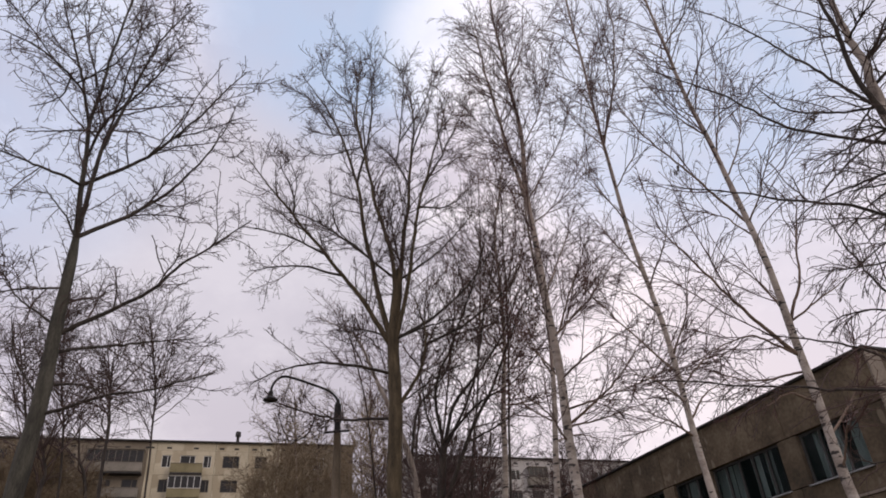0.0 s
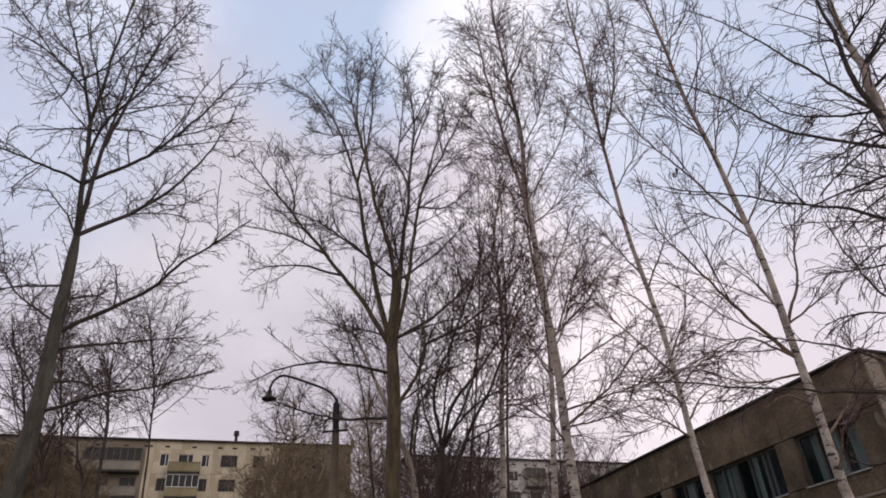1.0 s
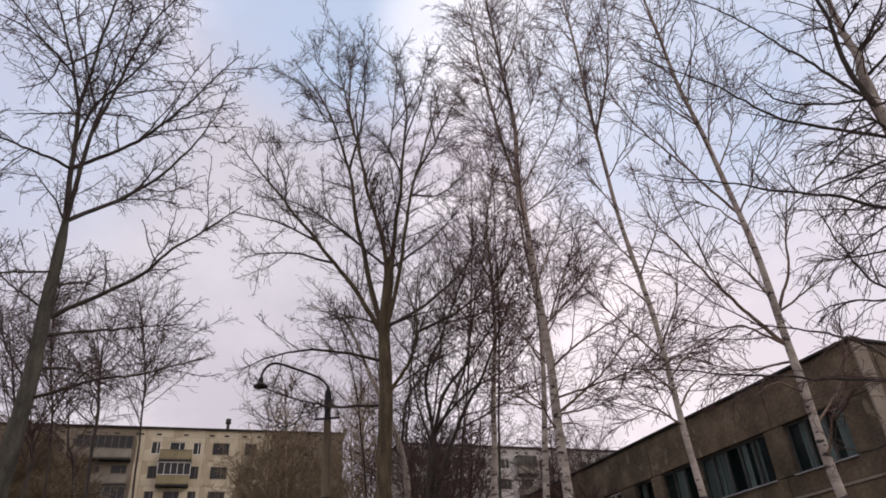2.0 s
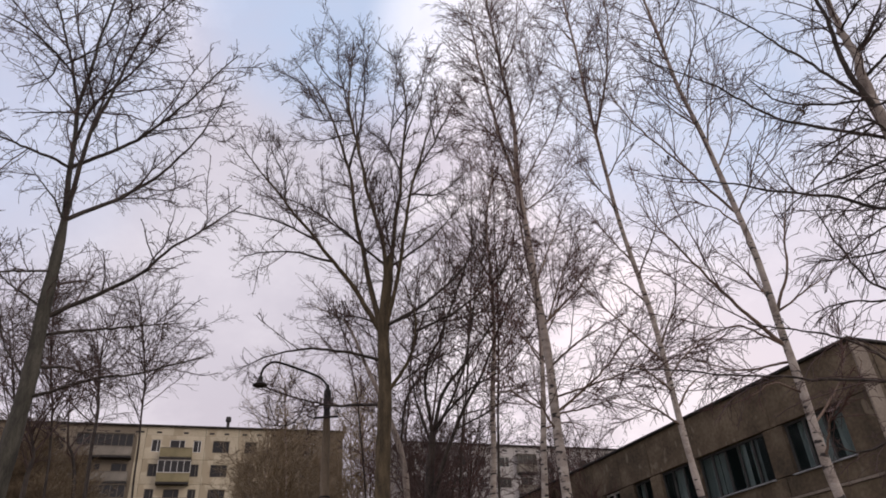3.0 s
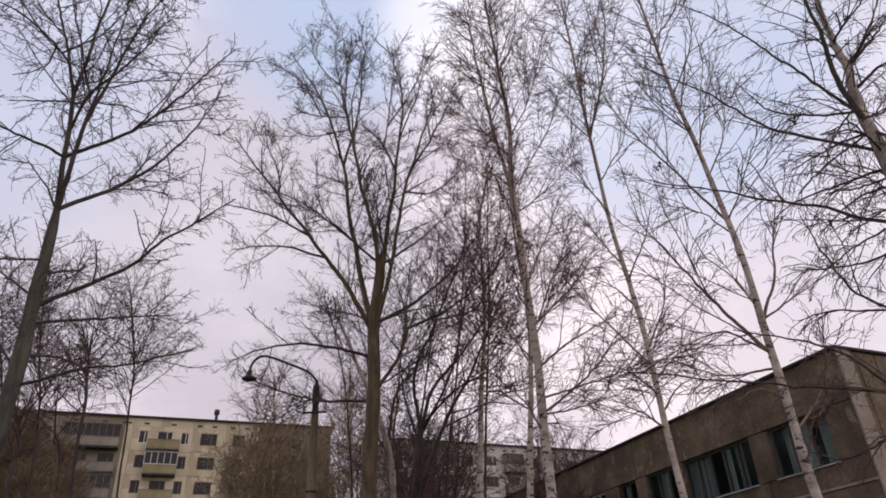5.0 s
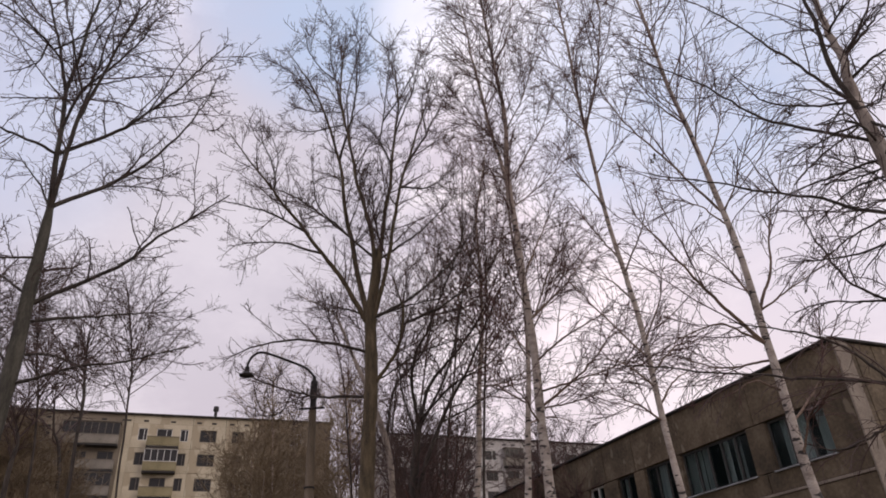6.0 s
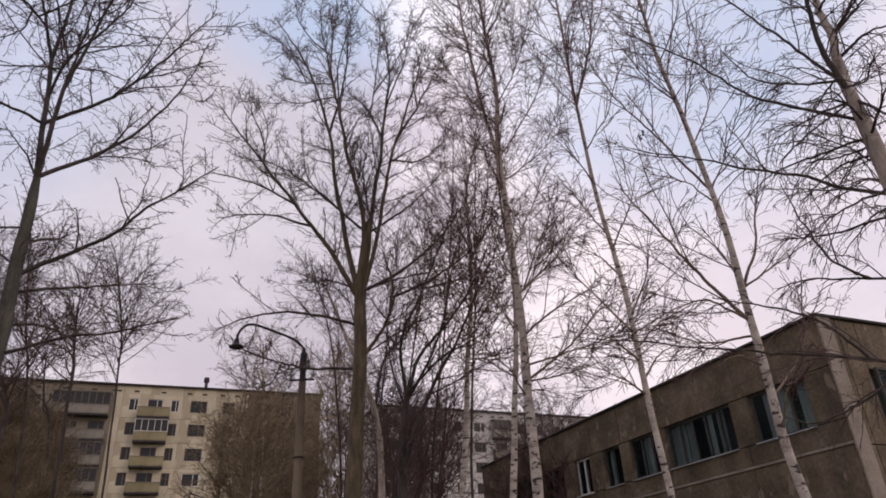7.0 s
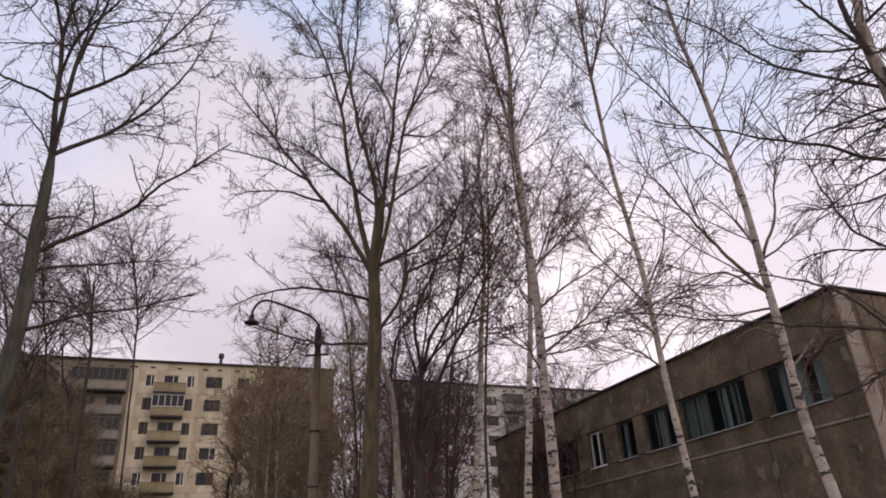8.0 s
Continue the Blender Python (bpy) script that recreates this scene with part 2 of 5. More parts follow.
# ---- trees ----
def spline(points, n):
    p = np.array(points, float)
    p = np.vstack([2 * p[0] - p[1], p, 2 * p[-1] - p[-2]])
    u = np.linspace(0, len(p) - 3, n)
    i = np.minimum(u.astype(int), len(p) - 4)
    t = (u - i)[:, None]
    a, b, c, d = p[i], p[i + 1], p[i + 2], p[i + 3]
    return 0.5 * (2 * b + (c - a) * t + (2 * a - 5 * b + 4 * c - d) * t ** 2 + (3 * b - a - 3 * c + d) * t ** 3)


def unit(v):
    return v / np.maximum(np.linalg.norm(v, axis=-1, keepdims=True), 1e-9)


def tubes(paths, radii, sides):
    """Round tapered tubes along N paths of K points: vertices and quads."""
    n, k, _ = paths.shape
    tan = unit(np.gradient(paths, axis=1))
    ref = np.where(np.abs(unit(paths[:, -1] - paths[:, 0])[:, 2:]) > 0.8, [[1.0, 0.13, 0]], [[0.1, 0, 1.0]])[:, None, :]
    u = unit(np.cross(tan, ref))
    w = np.cross(tan, u)
    ang = np.arange(sides) * 2 * np.pi / sides
    ring = u[:, :, None] * np.cos(ang)[None, None, :, None] + w[:, :, None] * np.sin(ang)[None, None, :, None]
    verts = (paths[:, :, None] + ring * radii[:, :, None, None]).reshape(-1, 3)
    i = (np.arange(n) * k * sides)[:, None, None] + (np.arange(k - 1) * sides)[None, :, None]
    s, s2 = np.arange(sides), (np.arange(sides) + 1) % sides
    quads = np.stack([i + s, i + s2, i + sides + s2, i + sides + s], -1).reshape(-1, 4)
    return verts, quads


def tube_part(name, sets, mat, parent, label="", origin=(0, 0, 0)):
    vs, qs, base = [], [], 0
    for v, q in sets:
        vs.append(v - np.array(origin))
        qs.append(q + base)
        base += len(v)
    v, q = np.concatenate(vs), np.concatenate(qs)
    me = bpy.data.meshes.new(name)
    me.vertices.add(len(v))
    me.vertices.foreach_set("co", v.astype(np.float32).ravel())
    me.loops.add(q.size)
    me.loops.foreach_set("vertex_index", q.astype(np.int32).ravel())
    me.polygons.add(len(q))
    me.polygons.foreach_set("loop_start", np.arange(0, q.size, 4, dtype=np.int32))
    me.polygons.foreach_set("use_smooth", np.ones(len(q), dtype=bool))
    me.update(calc_edges=True)
    me.materials.append(mat)
    ob = new(name, me)
    ob.parent = parent
    if label:
        tagged(ob, label)
    return ob


def sprout(rng, paths, radii, per_metre, length, angle, rise, droop, k, lo=0.15, wander=0.22, thin=0.55, tip=0.003, top=0.03):
    """Side shoots along paths: length (least, most), angle from the parent in degrees, rise and droop of their course."""
    seg = np.linalg.norm(np.diff(paths, axis=1), axis=2)
    total = seg.sum(1)
    count = rng.poisson(total * per_metre * (1 - lo))
    who = np.repeat(np.arange(len(paths)), count)
    if not len(who):
        return None
    u = lo + (1 - lo) * rng.random(len(who)) ** 0.85
    kk = paths.shape[1]
    f = np.minimum(u * (kk - 1), kk - 1.001)
    i = f.astype(int)
    t = (f - i)[:, None]
    start = paths[who, i] * (1 - t) + paths[who, i + 1] * t
    rad = radii[who, i] * (1 - t[:, 0]) + radii[who, i + 1] * t[:, 0]
    tan = unit(paths[who, i + 1] - paths[who, i])
    side = unit(np.cross(tan, rng.normal(size=tan.shape)))
    a = np.radians(rng.uniform(*angle, len(who)))[:, None]
    way = unit(tan * np.cos(a) + side * np.sin(a))
    size = rng.uniform(*length, len(who)) * (1.15 - 0.7 * u) * np.minimum(1.0, 0.38 + total[who] / 4.5)
    r0 = np.clip(rad * thin, tip * 1.2, top)
    pts = [start]
    for s in range(1, k):
        way = unit(way + rng.normal(size=way.shape) * wander + np.array([0, 0, 1.0]) * (rise - droop * s / k))
        pts.append(pts[-1] + way * (size / (k - 1))[:, None])
    out = np.stack(pts, 1)
    taper = np.linspace(1, 0, k)[None, :]
    return out, tip + (r0[:, None] - tip) * taper


class Tree:
    """A bare tree: an empty at its base, a trunk, limbs, and twigs grown from them."""

    def __init__(self, name, label, category, group, seed, bark, limb_bark, twig_bark):
        self.root = tagged(new(name), label, category, group)
        self.rng = np.random.default_rng(seed)
        self.bark, self.limb_bark, self.twig_bark = bark, limb_bark, twig_bark
        self.wood, self.base = [], None

    def trunk(self, r0, r1, *points, shoulder=0.35):
        self.base = np.array(points[0]) * (1, 1, 0)
        self.root.location = self.base
        path = spline(points, 60)
        t = np.linspace(0, 1, 60)
        h = path[:, 2]
        rad = (r0 + (r1 - r0) * t) * (1 + 0.5 * np.exp(-np.maximum(h, 0) / 0.25)) * (1 + 0.035 * np.sin(h * 5.3 + r0 * 90) + 0.02 * np.sin(h * 13))
        rad *= 1 - shoulder * np.clip((t - 0.86) / 0.14, 0, 1) ** 1.5
        rad[-1] *= 0.3
        path[:, :2] += 0.012 * np.stack([np.sin(h * 1.9), np.cos(h * 2.3)], 1)
        tube_part("trunk", [tubes(path[None], rad[None], 14)], self.bark, self.root, origin=self.base)
        self.stem = path[None], rad[None]

    def limb(self, r0, r1, *points):
        n = 28
        path = spline(points, n)
        t = np.linspace(0, 1, n)
        # the limb springs from the nearest wood that stands already
        near = np.concatenate([self.stem[0][0]] + [p[:-3] for p, _ in self.wood])
        gap = np.linalg.norm(near - path[0], axis=1)
        path += (near[gap.argmin()] - path[0]) * (1 - t)[:, None] ** 2.5
        length = np.linalg.norm(np.diff(path, axis=0), axis=1).sum()
        bend = np.cumsum(self.rng.normal(size=(n, 3)), 0) * 0.006 * length ** 0.5
        path += (bend - bend[-1] * t[:, None]) * np.sin(np.pi * t)[:, None] ** 0.5
        rad = r1 + (r0 * 0.86 - r1) * (1 - t)
        bark = self.bark if r0 > 0.06 else self.limb_bark
        tube_part("limb", [tubes(path[None], rad[None], 9 if r0 > 0.03 else 6)], bark, self.root, origin=self.base)
        self.wood.append((path, rad))

    def crown(self, levels, trunk_from=None, label=""):
        """levels: settings for sprout(), each grown from all the wood before it."""
        wood = list(self.wood)
        if trunk_from is not None:
            pick = np.linspace(trunk_from * 59, 59, 28).astype(int)
            wood.append((self.stem[0][0][pick], self.stem[1][0][pick]))
        paths, rads = np.stack([p for p, _ in wood]), np.stack([r for _, r in wood])
        sets = []
        for depth, lv in enumerate(levels):
            p, r = sprout(self.rng, paths, rads, **lv)
            sets.append(tubes(p, r, 5 if depth == 0 else 3))
            f = np.linspace(0, p.shape[1] - 1.001, 28)
            i, t = f.astype(int), f - f.astype(int)
            paths = np.concatenate([paths, p[:, i] * (1 - t)[None, :, None] + p[:, i + 1] * t[None, :, None]])
            rads = np.concatenate([rads, r[:, i] * (1 - t) + r[:, i + 1] * t])
        tagged(tube_part("crown", sets, self.twig_bark, self.root, label, origin=self.base), kind="stuff")


def shoots(per_metre, length, angle, rise, droop, k, wander, top, tip, lo=0.1):
    return dict(per_metre=per_metre, length=length, angle=angle, rise=rise, droop=droop, k=k, wander=wander, top=top, tip=tip, lo=lo)


UPRIGHT = [shoots(2.2, (1.0, 2.6), (28, 62), 0.09, 0.04, 8, 0.13, 0.020, 0.0068, 0.2),
           shoots(3.6, (0.5, 1.4), (30, 66), 0.10, 0.02, 6, 0.17, 0.011, 0.0050, 0.12),
           shoots(5.0, (0.3, 0.8), (30, 66), 0.12, 0.0, 4, 0.2, 0.0075, 0.0042),
           shoots(6.6, (0.10, 0.34), (28, 65), 0.15, 0.0, 2, 0.26, 0.005, 0.0038)]
OPEN = [shoots(2.2, (0.9, 2.4), (32, 66), 0.06, 0.06, 8, 0.16, 0.017, 0.0070, 0.12),
        shoots(3.9, (0.45, 1.3), (35, 70), 0.06, 0.12, 6, 0.2, 0.009, 0.0046),
        shoots(5.6, (0.2, 0.65), (35, 72), 0.04, 0.12, 4, 0.24, 0.006, 0.0041),
        shoots(7.0, (0.07, 0.26), (30, 75), 0.06, 0.06, 2, 0.3, 0.0045, 0.0037)]
WEEPING = [shoots(3.8, (0.9, 2.6), (22, 50), 0.10, 0.12, 9, 0.08, 0.016, 0.0066, 0.08),
           shoots(4.0, (0.5, 1.7), (20, 48), 0.03, 0.18, 7, 0.10, 0.009, 0.0048, 0.15),
           shoots(4.0, (0.35, 1.1), (20, 48), 0.0, 0.30, 5, 0.11, 0.006, 0.0041, 0.2),
           shoots(3.8, (0.15, 0.5), (20, 48), 0.0, 0.42, 2, 0.13, 0.0045, 0.0038, 0.2)]
SPARSE = [shoots(2.7, (1.0, 2.7), (20, 48), 0.08, 0.10, 9, 0.07, 0.012, 0.0060, 0.1),
          shoots(3.2, (0.5, 1.7), (22, 50), 0.03, 0.12, 7, 0.09, 0.008, 0.0046, 0.2),
          shoots(3.4, (0.3, 1.0), (22, 50), 0.0, 0.24, 5, 0.11, 0.0055, 0.0038, 0.2),
          shoots(3.4, (0.15, 0.5), (20, 50), 0.0, 0.36, 2, 0.13, 0.0042, 0.0035, 0.2)]
BEHIND = [shoots(3.1, (1.5, 5.0), (30, 72), 0.07, 0.06, 9, 0.11, 0.026, 0.0088, 0.02),
          shoots(1.9, (0.7, 2.4), (25, 60), 0.04, 0.12, 6, 0.15, 0.012, 0.0060, 0.2),
          shoots(2.6, (0.4, 1.3), (22, 58), 0.0, 0.18, 4, 0.17, 0.008, 0.0050, 0.2),
          shoots(3.0, (0.2, 0.7), (22, 60), 0.0, 0.2, 2, 0.2, 0.006, 0.0046, 0.2)]
SPREAD = [shoots(2.8, (1.0, 3.0), (30, 68), 0.07, 0.07, 9, 0.14, 0.022, 0.0075, 0.15),
          shoots(2.8, (0.5, 1.7), (28, 66), 0.06, 0.09, 7, 0.17, 0.012, 0.0056, 0.12),
          shoots(3.8, (0.3, 0.9), (30, 66), 0.05, 0.1, 4, 0.21, 0.008, 0.0046),
          shoots(4.6, (0.12, 0.4), (28, 65), 0.05, 0.05, 2, 0.26, 0.0055, 0.0042)]
UNDER = [shoots(3.9, (1.0, 3.4), (20, 65), 0.08, 0.05, 8, 0.16, 0.026, 0.009, 0.0),
         shoots(2.4, (0.6, 2.0), (25, 62), 0.05, 0.06, 5, 0.22, 0.012, 0.0072, 0.1),
         shoots(4.0, (0.3, 1.0), (25, 62), 0.03, 0.06, 2, 0.26, 0.009, 0.0066)]
HANGING = [shoots(3.7, (0.5, 1.6), (25, 58), 0.02, 0.18, 9, 0.11, 0.010, 0.0046, 0.03),
           shoots(4.2, (0.3, 1.1), (25, 58), 0.0, 0.30, 7, 0.13, 0.006, 0.0034, 0.1),
           shoots(4.2, (0.2, 0.65), (25, 58), 0.0, 0.42, 5, 0.15, 0.005, 0.0029, 0.1),
           shoots(4.0, (0.08, 0.3), (25, 60), 0.0, 0.42, 2, 0.18, 0.0038, 0.0026, 0.1)]
FARTREE = [shoots(3.3, (2.0, 6.0), (18, 60), 0.05, 0.07, 9, 0.13, 0.045, 0.011, 0.02),
           shoots(1.9, (0.9, 3.2), (25, 60), 0.04, 0.10, 6, 0.18, 0.016, 0.0082, 0.12),
           shoots(2.3, (0.4, 1.6), (25, 62), 0.0, 0.13, 4, 0.22, 0.010, 0.0070),
           shoots(2.6, (0.25, 0.8), (25, 62), 0.0, 0.13, 2, 0.24, 0.008, 0.0064)]
THICKET = [shoots(8.5, (1.5, 4.0), (18, 60), 0.08, 0.05, 7, 0.16, 0.035, 0.013, 0.0),
           shoots(3.4, (0.9, 2.6), (25, 60), 0.05, 0.06, 4, 0.22, 0.016, 0.012, 0.1),
           shoots(4.6, (0.4, 1.2), (25, 62), 0.03, 0.06, 2, 0.26, 0.013, 0.011)]
CURTAINED = [shoots(3.8, (1.2, 3.4), (14, 42), 0.06, 0.10, 7, 0.10, 0.03, 0.012, 0.0),
             shoots(2.4, (0.8, 2.4), (18, 45), 0.0, 0.34, 5, 0.12, 0.014, 0.0105, 0.1),
             shoots(4.0, (0.5, 1.6), (15, 45), 0.0, 0.5, 3, 0.12, 0.011, 0.0095, 0.1)]


def left_poplar():
    tree = Tree("poplar_tree", "tall bare poplar with olive-grey trunk forking upward", "tree", "bare trees", 11, BARK_OLIVE, BARK_DARK, TWIG)
    trunk, limb = tree.trunk, tree.limb
    trunk(0.16, 0.085, (-6.7, 9.99, -0.1), (-6.66, 10.01, 4.29), (-6.63, 10.03, 5.8), (-6.69, 9.99, 7.3), (-6.72, 9.97, 8.81))
    limb(0.062, 0.012, (-6.71, 9.98, 8.6), (-7.01, 10.01, 10.85), (-7.13, 10.17, 13.12), (-7.12, 10.32, 15.39), (-7.12, 10.42, 17.66))
    limb(0.055, 0.01, (-6.71, 9.98, 8.6), (-6.5, 9.7, 10.14), (-6.2, 9.67, 11.69), (-5.91, 9.7, 13.26), (-5.34, 9.87, 14.74))
    limb(0.045, 0.01, (-6.6, 10.05, 9.94), (-5.71, 10.39, 10.98), (-4.96, 10.55, 12.16), (-4.28, 10.7, 13.39))
    limb(0.05, 0.01, (-6.68, 10, 8.71), (-5.97, 10.84, 10.04), (-5.34, 11.47, 11.52), (-4.98, 11.92, 13.15))
    limb(0.04, 0.01, (-7.03, 9.76, 11.71), (-7.56, 9.85, 13.15), (-8.14, 9.82, 14.57), (-8.65, 9.74, 16.02))
    limb(0.035, 0.008, (-6.88, 9.86, 9.9), (-7.16, 9.22, 9.76), (-7.46, 8.6, 9.61), (-7.62, 7.97, 9.34))
    limb(0.03, 0.008, (-7.25, 9.59, 12.52), (-7.55, 8.78, 12.35), (-7.87, 8, 12.07))
    limb(0.025, 0.008, (-6.77, 9.94, 8.7), (-7.2, 9.99, 9.37), (-7.68, 10.02, 10.03))
    limb(0.05, 0.01, (-6.6, 10.05, 6.74), (-5.63, 10.4, 7.52), (-4.78, 10.61, 8.48), (-3.83, 10.76, 9.34))
    limb(0.035, 0.008, (-6.6, 10.05, 6.44), (-5.88, 10.99, 7.03), (-5.13, 11.97, 7.49))
    limb(0.035, 0.008, (-6.5, 10.12, 5.41), (-5.68, 10.1, 5.69), (-4.84, 10.24, 5.81), (-4, 10.27, 6.02))
    limb(0.03, 0.008, (-6.58, 10.07, 5.96), (-6.37, 10.73, 6.14), (-5.97, 11.35, 6.03))
    limb(0.03, 0.008, (-6.71, 9.98, 6.97), (-7.43, 10.1, 7.53), (-8.05, 10.11, 8.21))
    limb(0.028, 0.008, (-6.73, 9.96, 7.7), (-6.94, 9.33, 7.32), (-7.08, 8.71, 6.87))
    limb(0.028, 0.008, (-6.66, 10.01, 5.57), (-7.23, 10.12, 6.44), (-7.7, 10.26, 7.36))
    limb(0.035, 0.008, (-6.89, 9.69, 10.72), (-6.62, 9.66, 11.4), (-6.12, 9.76, 12.01), (-5.74, 9.79, 12.66), (-5.47, 9.73, 13.25))
    limb(0.032, 0.008, (-6.55, 9.92, 10.05), (-6.59, 9.93, 11.22), (-6.6, 9.97, 12.5), (-6.55, 10.03, 13.94), (-6.69, 9.98, 15.4))
    limb(0.02, 0.008, (-6.58, 9.9, 11.49), (-6.11, 10.09, 11.83), (-5.48, 10.35, 12.3))
    limb(0.022, 0.008, (-7.01, 9.6, 11.23), (-7.36, 9.43, 10.91), (-7.71, 9.23, 10.67))
    limb(0.022, 0.008, (-7.12, 9.52, 12.06), (-7.42, 9.4, 11.62), (-7.81, 9.19, 11.29))
    limb(0.026, 0.008, (-6.95, 9.64, 12.42), (-6.52, 9.58, 12.69), (-6.17, 9.45, 13.22), (-5.89, 9.27, 13.67))
    limb(0.018, 0.008, (-5.61, 10.49, 11.36), (-4.83, 10.5, 11.51), (-4.14, 10.43, 11.76))
    limb(0.018, 0.008, (-5.99, 10.28, 9.64), (-5.64, 10.74, 9.69), (-5.27, 11.19, 9.79))
    limb(0.024, 0.008, (-6.91, 9.67, 11.59), (-7.05, 9.36, 12.68), (-7.22, 9.02, 13.8))
    limb(0.02, 0.008, (-6.46, 9.98, 14.23), (-6.07, 10.01, 14.43), (-5.54, 10.11, 13.96))
    limb(0.02, 0.008, (-7.66, 9.08, 12.81), (-8.27, 9.01, 13.52), (-8.86, 8.93, 14.15))
    tree.crown(OPEN, trunk_from=0.55)


def middle_maple():
    tree = Tree("maple_tree", "large bare tree with tan trunk splitting into upright stems", "tree", "bare trees", 12, BARK_TAN, BARK_DARK, TWIG)
    trunk, limb = tree.trunk, tree.limb
    trunk(0.225, 0.125, (-1.97, 16.87, -0.1), (-1.92, 16.87, 3.48), (-1.82, 16.89, 5.61), (-1.76, 16.89, 7.75), (-1.76, 16.93, 9.5), (-1.64, 16.80, 10.71), (-1.53, 16.81, 11.63))
    limb(0.09, 0.012, (-1.82, 16.92, 9.15), (-2.6, 16.51, 10.55), (-3.58, 16, 11.88), (-4.62, 15.46, 13.15), (-5.55, 14.82, 14.41))
    limb(0.045, 0.01, (-3.25, 16.71, 11.37), (-4.53, 16.84, 11.96), (-5.91, 16.81, 11.9))
    limb(0.045, 0.01, (-2.24, 16.87, 11.28), (-3.16, 17.1, 12.66), (-4.32, 17.31, 13.84), (-5.8, 17.48, 14.57))
    limb(0.04, 0.01, (-4.28, 16.47, 13.11), (-4.5, 16.02, 13.96), (-4.85, 15.48, 14.69))
    limb(0.1, 0.012, (-1.82, 16.92, 9.15), (-2.43, 17.2, 12.07), (-2.81, 17.38, 15.04), (-3.59, 17.51, 17.92), (-4.97, 17.53, 20.59))
    limb(0.05, 0.01, (-2.68, 16.81, 15.32), (-2.29, 17.17, 17.92), (-2.42, 17.45, 20.53))
    limb(0.095, 0.012, (-1.82, 16.92, 9.15), (-1.72, 16.65, 11.66), (-2.23, 16.33, 14.12), (-2.7, 16.03, 16.58), (-2.54, 15.82, 19.09))
    limb(0.095, 0.012, (-1.82, 16.92, 9.15), (-1.49, 17.3, 12.25), (-1.08, 17.62, 15.34), (-0.99, 17.89, 18.46), (-1.55, 18.15, 21.48))
    limb(0.08, 0.012, (-1.82, 16.92, 9.15), (-1.25, 16.62, 11.19), (-0.84, 16.39, 13.28), (-0.26, 16.12, 15.33), (0.33, 15.81, 17.33))
    limb(0.04, 0.01, (-1.02, 16.99, 13.37), (0.01, 17.57, 14.13), (0.83, 18, 15.2))
    limb(0.04, 0.01, (-1.01, 16.99, 15.29), (-1.71, 17.39, 16.34), (-2.4, 17.86, 17.37))
    limb(0.06, 0.01, (-1.6, 16.94, 9.47), (-0.34, 17.34, 10.41), (0.66, 17.61, 11.64), (1.45, 17.86, 13.03))
    limb(0.065, 0.012, (-1.63, 16.94, 7.41), (-1.04, 16.7, 8.31), (-0.84, 16.4, 9.28), (-1.12, 16.08, 10.28))
    limb(0.05, 0.01, (-0.81, 17, 9.19), (0.05, 16.86, 9.58), (0.83, 16.69, 10.09), (1.58, 16.45, 10.62))
    limb(0.055, 0.01, (-1.88, 16.91, 8.42), (-3.07, 16.49, 8.64), (-4.23, 15.96, 8.47), (-5.14, 15.38, 7.83))
    limb(0.05, 0.01, (-1.89, 16.91, 7.27), (-3.35, 17.95, 7.64), (-4.69, 18.94, 8.3), (-6.16, 19.57, 9.14))
    limb(0.025, 0.008, (-3.95, 19.11, 7.97), (-4.66, 19.21, 7.6), (-5.45, 19.26, 7.67))
    limb(0.03, 0.008, (-1.63, 16.94, 7.64), (-0.59, 17.51, 8.56), (0.69, 18.01, 9.18))
    limb(0.04, 0.01, (-0.66, 16.4, 13.94), (0.33, 16.8, 16.29), (1.14, 17.18, 18.71))
    limb(0.035, 0.01, (-0.98, 16.99, 16.71), (-0.38, 17.49, 18.6), (-0.08, 18.02, 20.56))
    limb(0.04, 0.01, (-3.56, 16.34, 11.95), (-4.6, 15.59, 12.2), (-5.53, 14.72, 12.04))
    limb(0.03, 0.01, (-3.67, 17.23, 18.03), (-4.21, 17.33, 18.59), (-4.92, 17.44, 18.84))
    limb(0.045, 0.01, (-1.31, 16.97, 11.19), (-0.1, 17.62, 12.71), (0.86, 18.19, 14.42))
    limb(0.04, 0.01, (-1.45, 16.96, 12.05), (-1.85, 17.66, 13.73), (-1.72, 18.34, 15.47))
    limb(0.04, 0.01, (-2.46, 16.84, 11.98), (-3.44, 17.35, 13.37), (-3.8, 17.82, 15.07))
    limb(0.035, 0.01, (-1.71, 16.93, 9.45), (-0.7, 16.37, 9.53), (0.31, 15.81, 9.4))
    limb(0.035, 0.01, (-1.86, 16.92, 9.45), (-2.68, 17.48, 10.03), (-3.64, 18.06, 10.31))
    limb(0.035, 0.008, (-2.86, 16.63, 15.29), (-2.93, 16.59, 17.14), (-3.13, 16.54, 19.14), (-3.14, 16.51, 20.78))
    limb(0.032, 0.008, (-2.34, 16.71, 15.32), (-2.52, 16.92, 17.42), (-2.26, 17.2, 19.78), (-2.47, 17.41, 21.17))
    limb(0.03, 0.008, (-0.98, 16.85, 16.29), (-1.14, 16.83, 18.26), (-1.23, 16.8, 19.85))
    limb(0.03, 0.008, (-0.97, 16.85, 16.53), (-0.38, 16.98, 18.36), (-0.15, 17.08, 19.8))
    limb(0.026, 0.008, (-3.89, 16.41, 17.65), (-3.9, 16.16, 18.8), (-3.9, 15.91, 19.59))
    limb(0.024, 0.008, (-3.07, 16.59, 16.3), (-3.85, 16.52, 16.64), (-4.32, 16.5, 16.89))
    limb(0.024, 0.008, (-2.94, 16.61, 15.73), (-3.93, 16.67, 15.88), (-4.61, 16.76, 16.42))
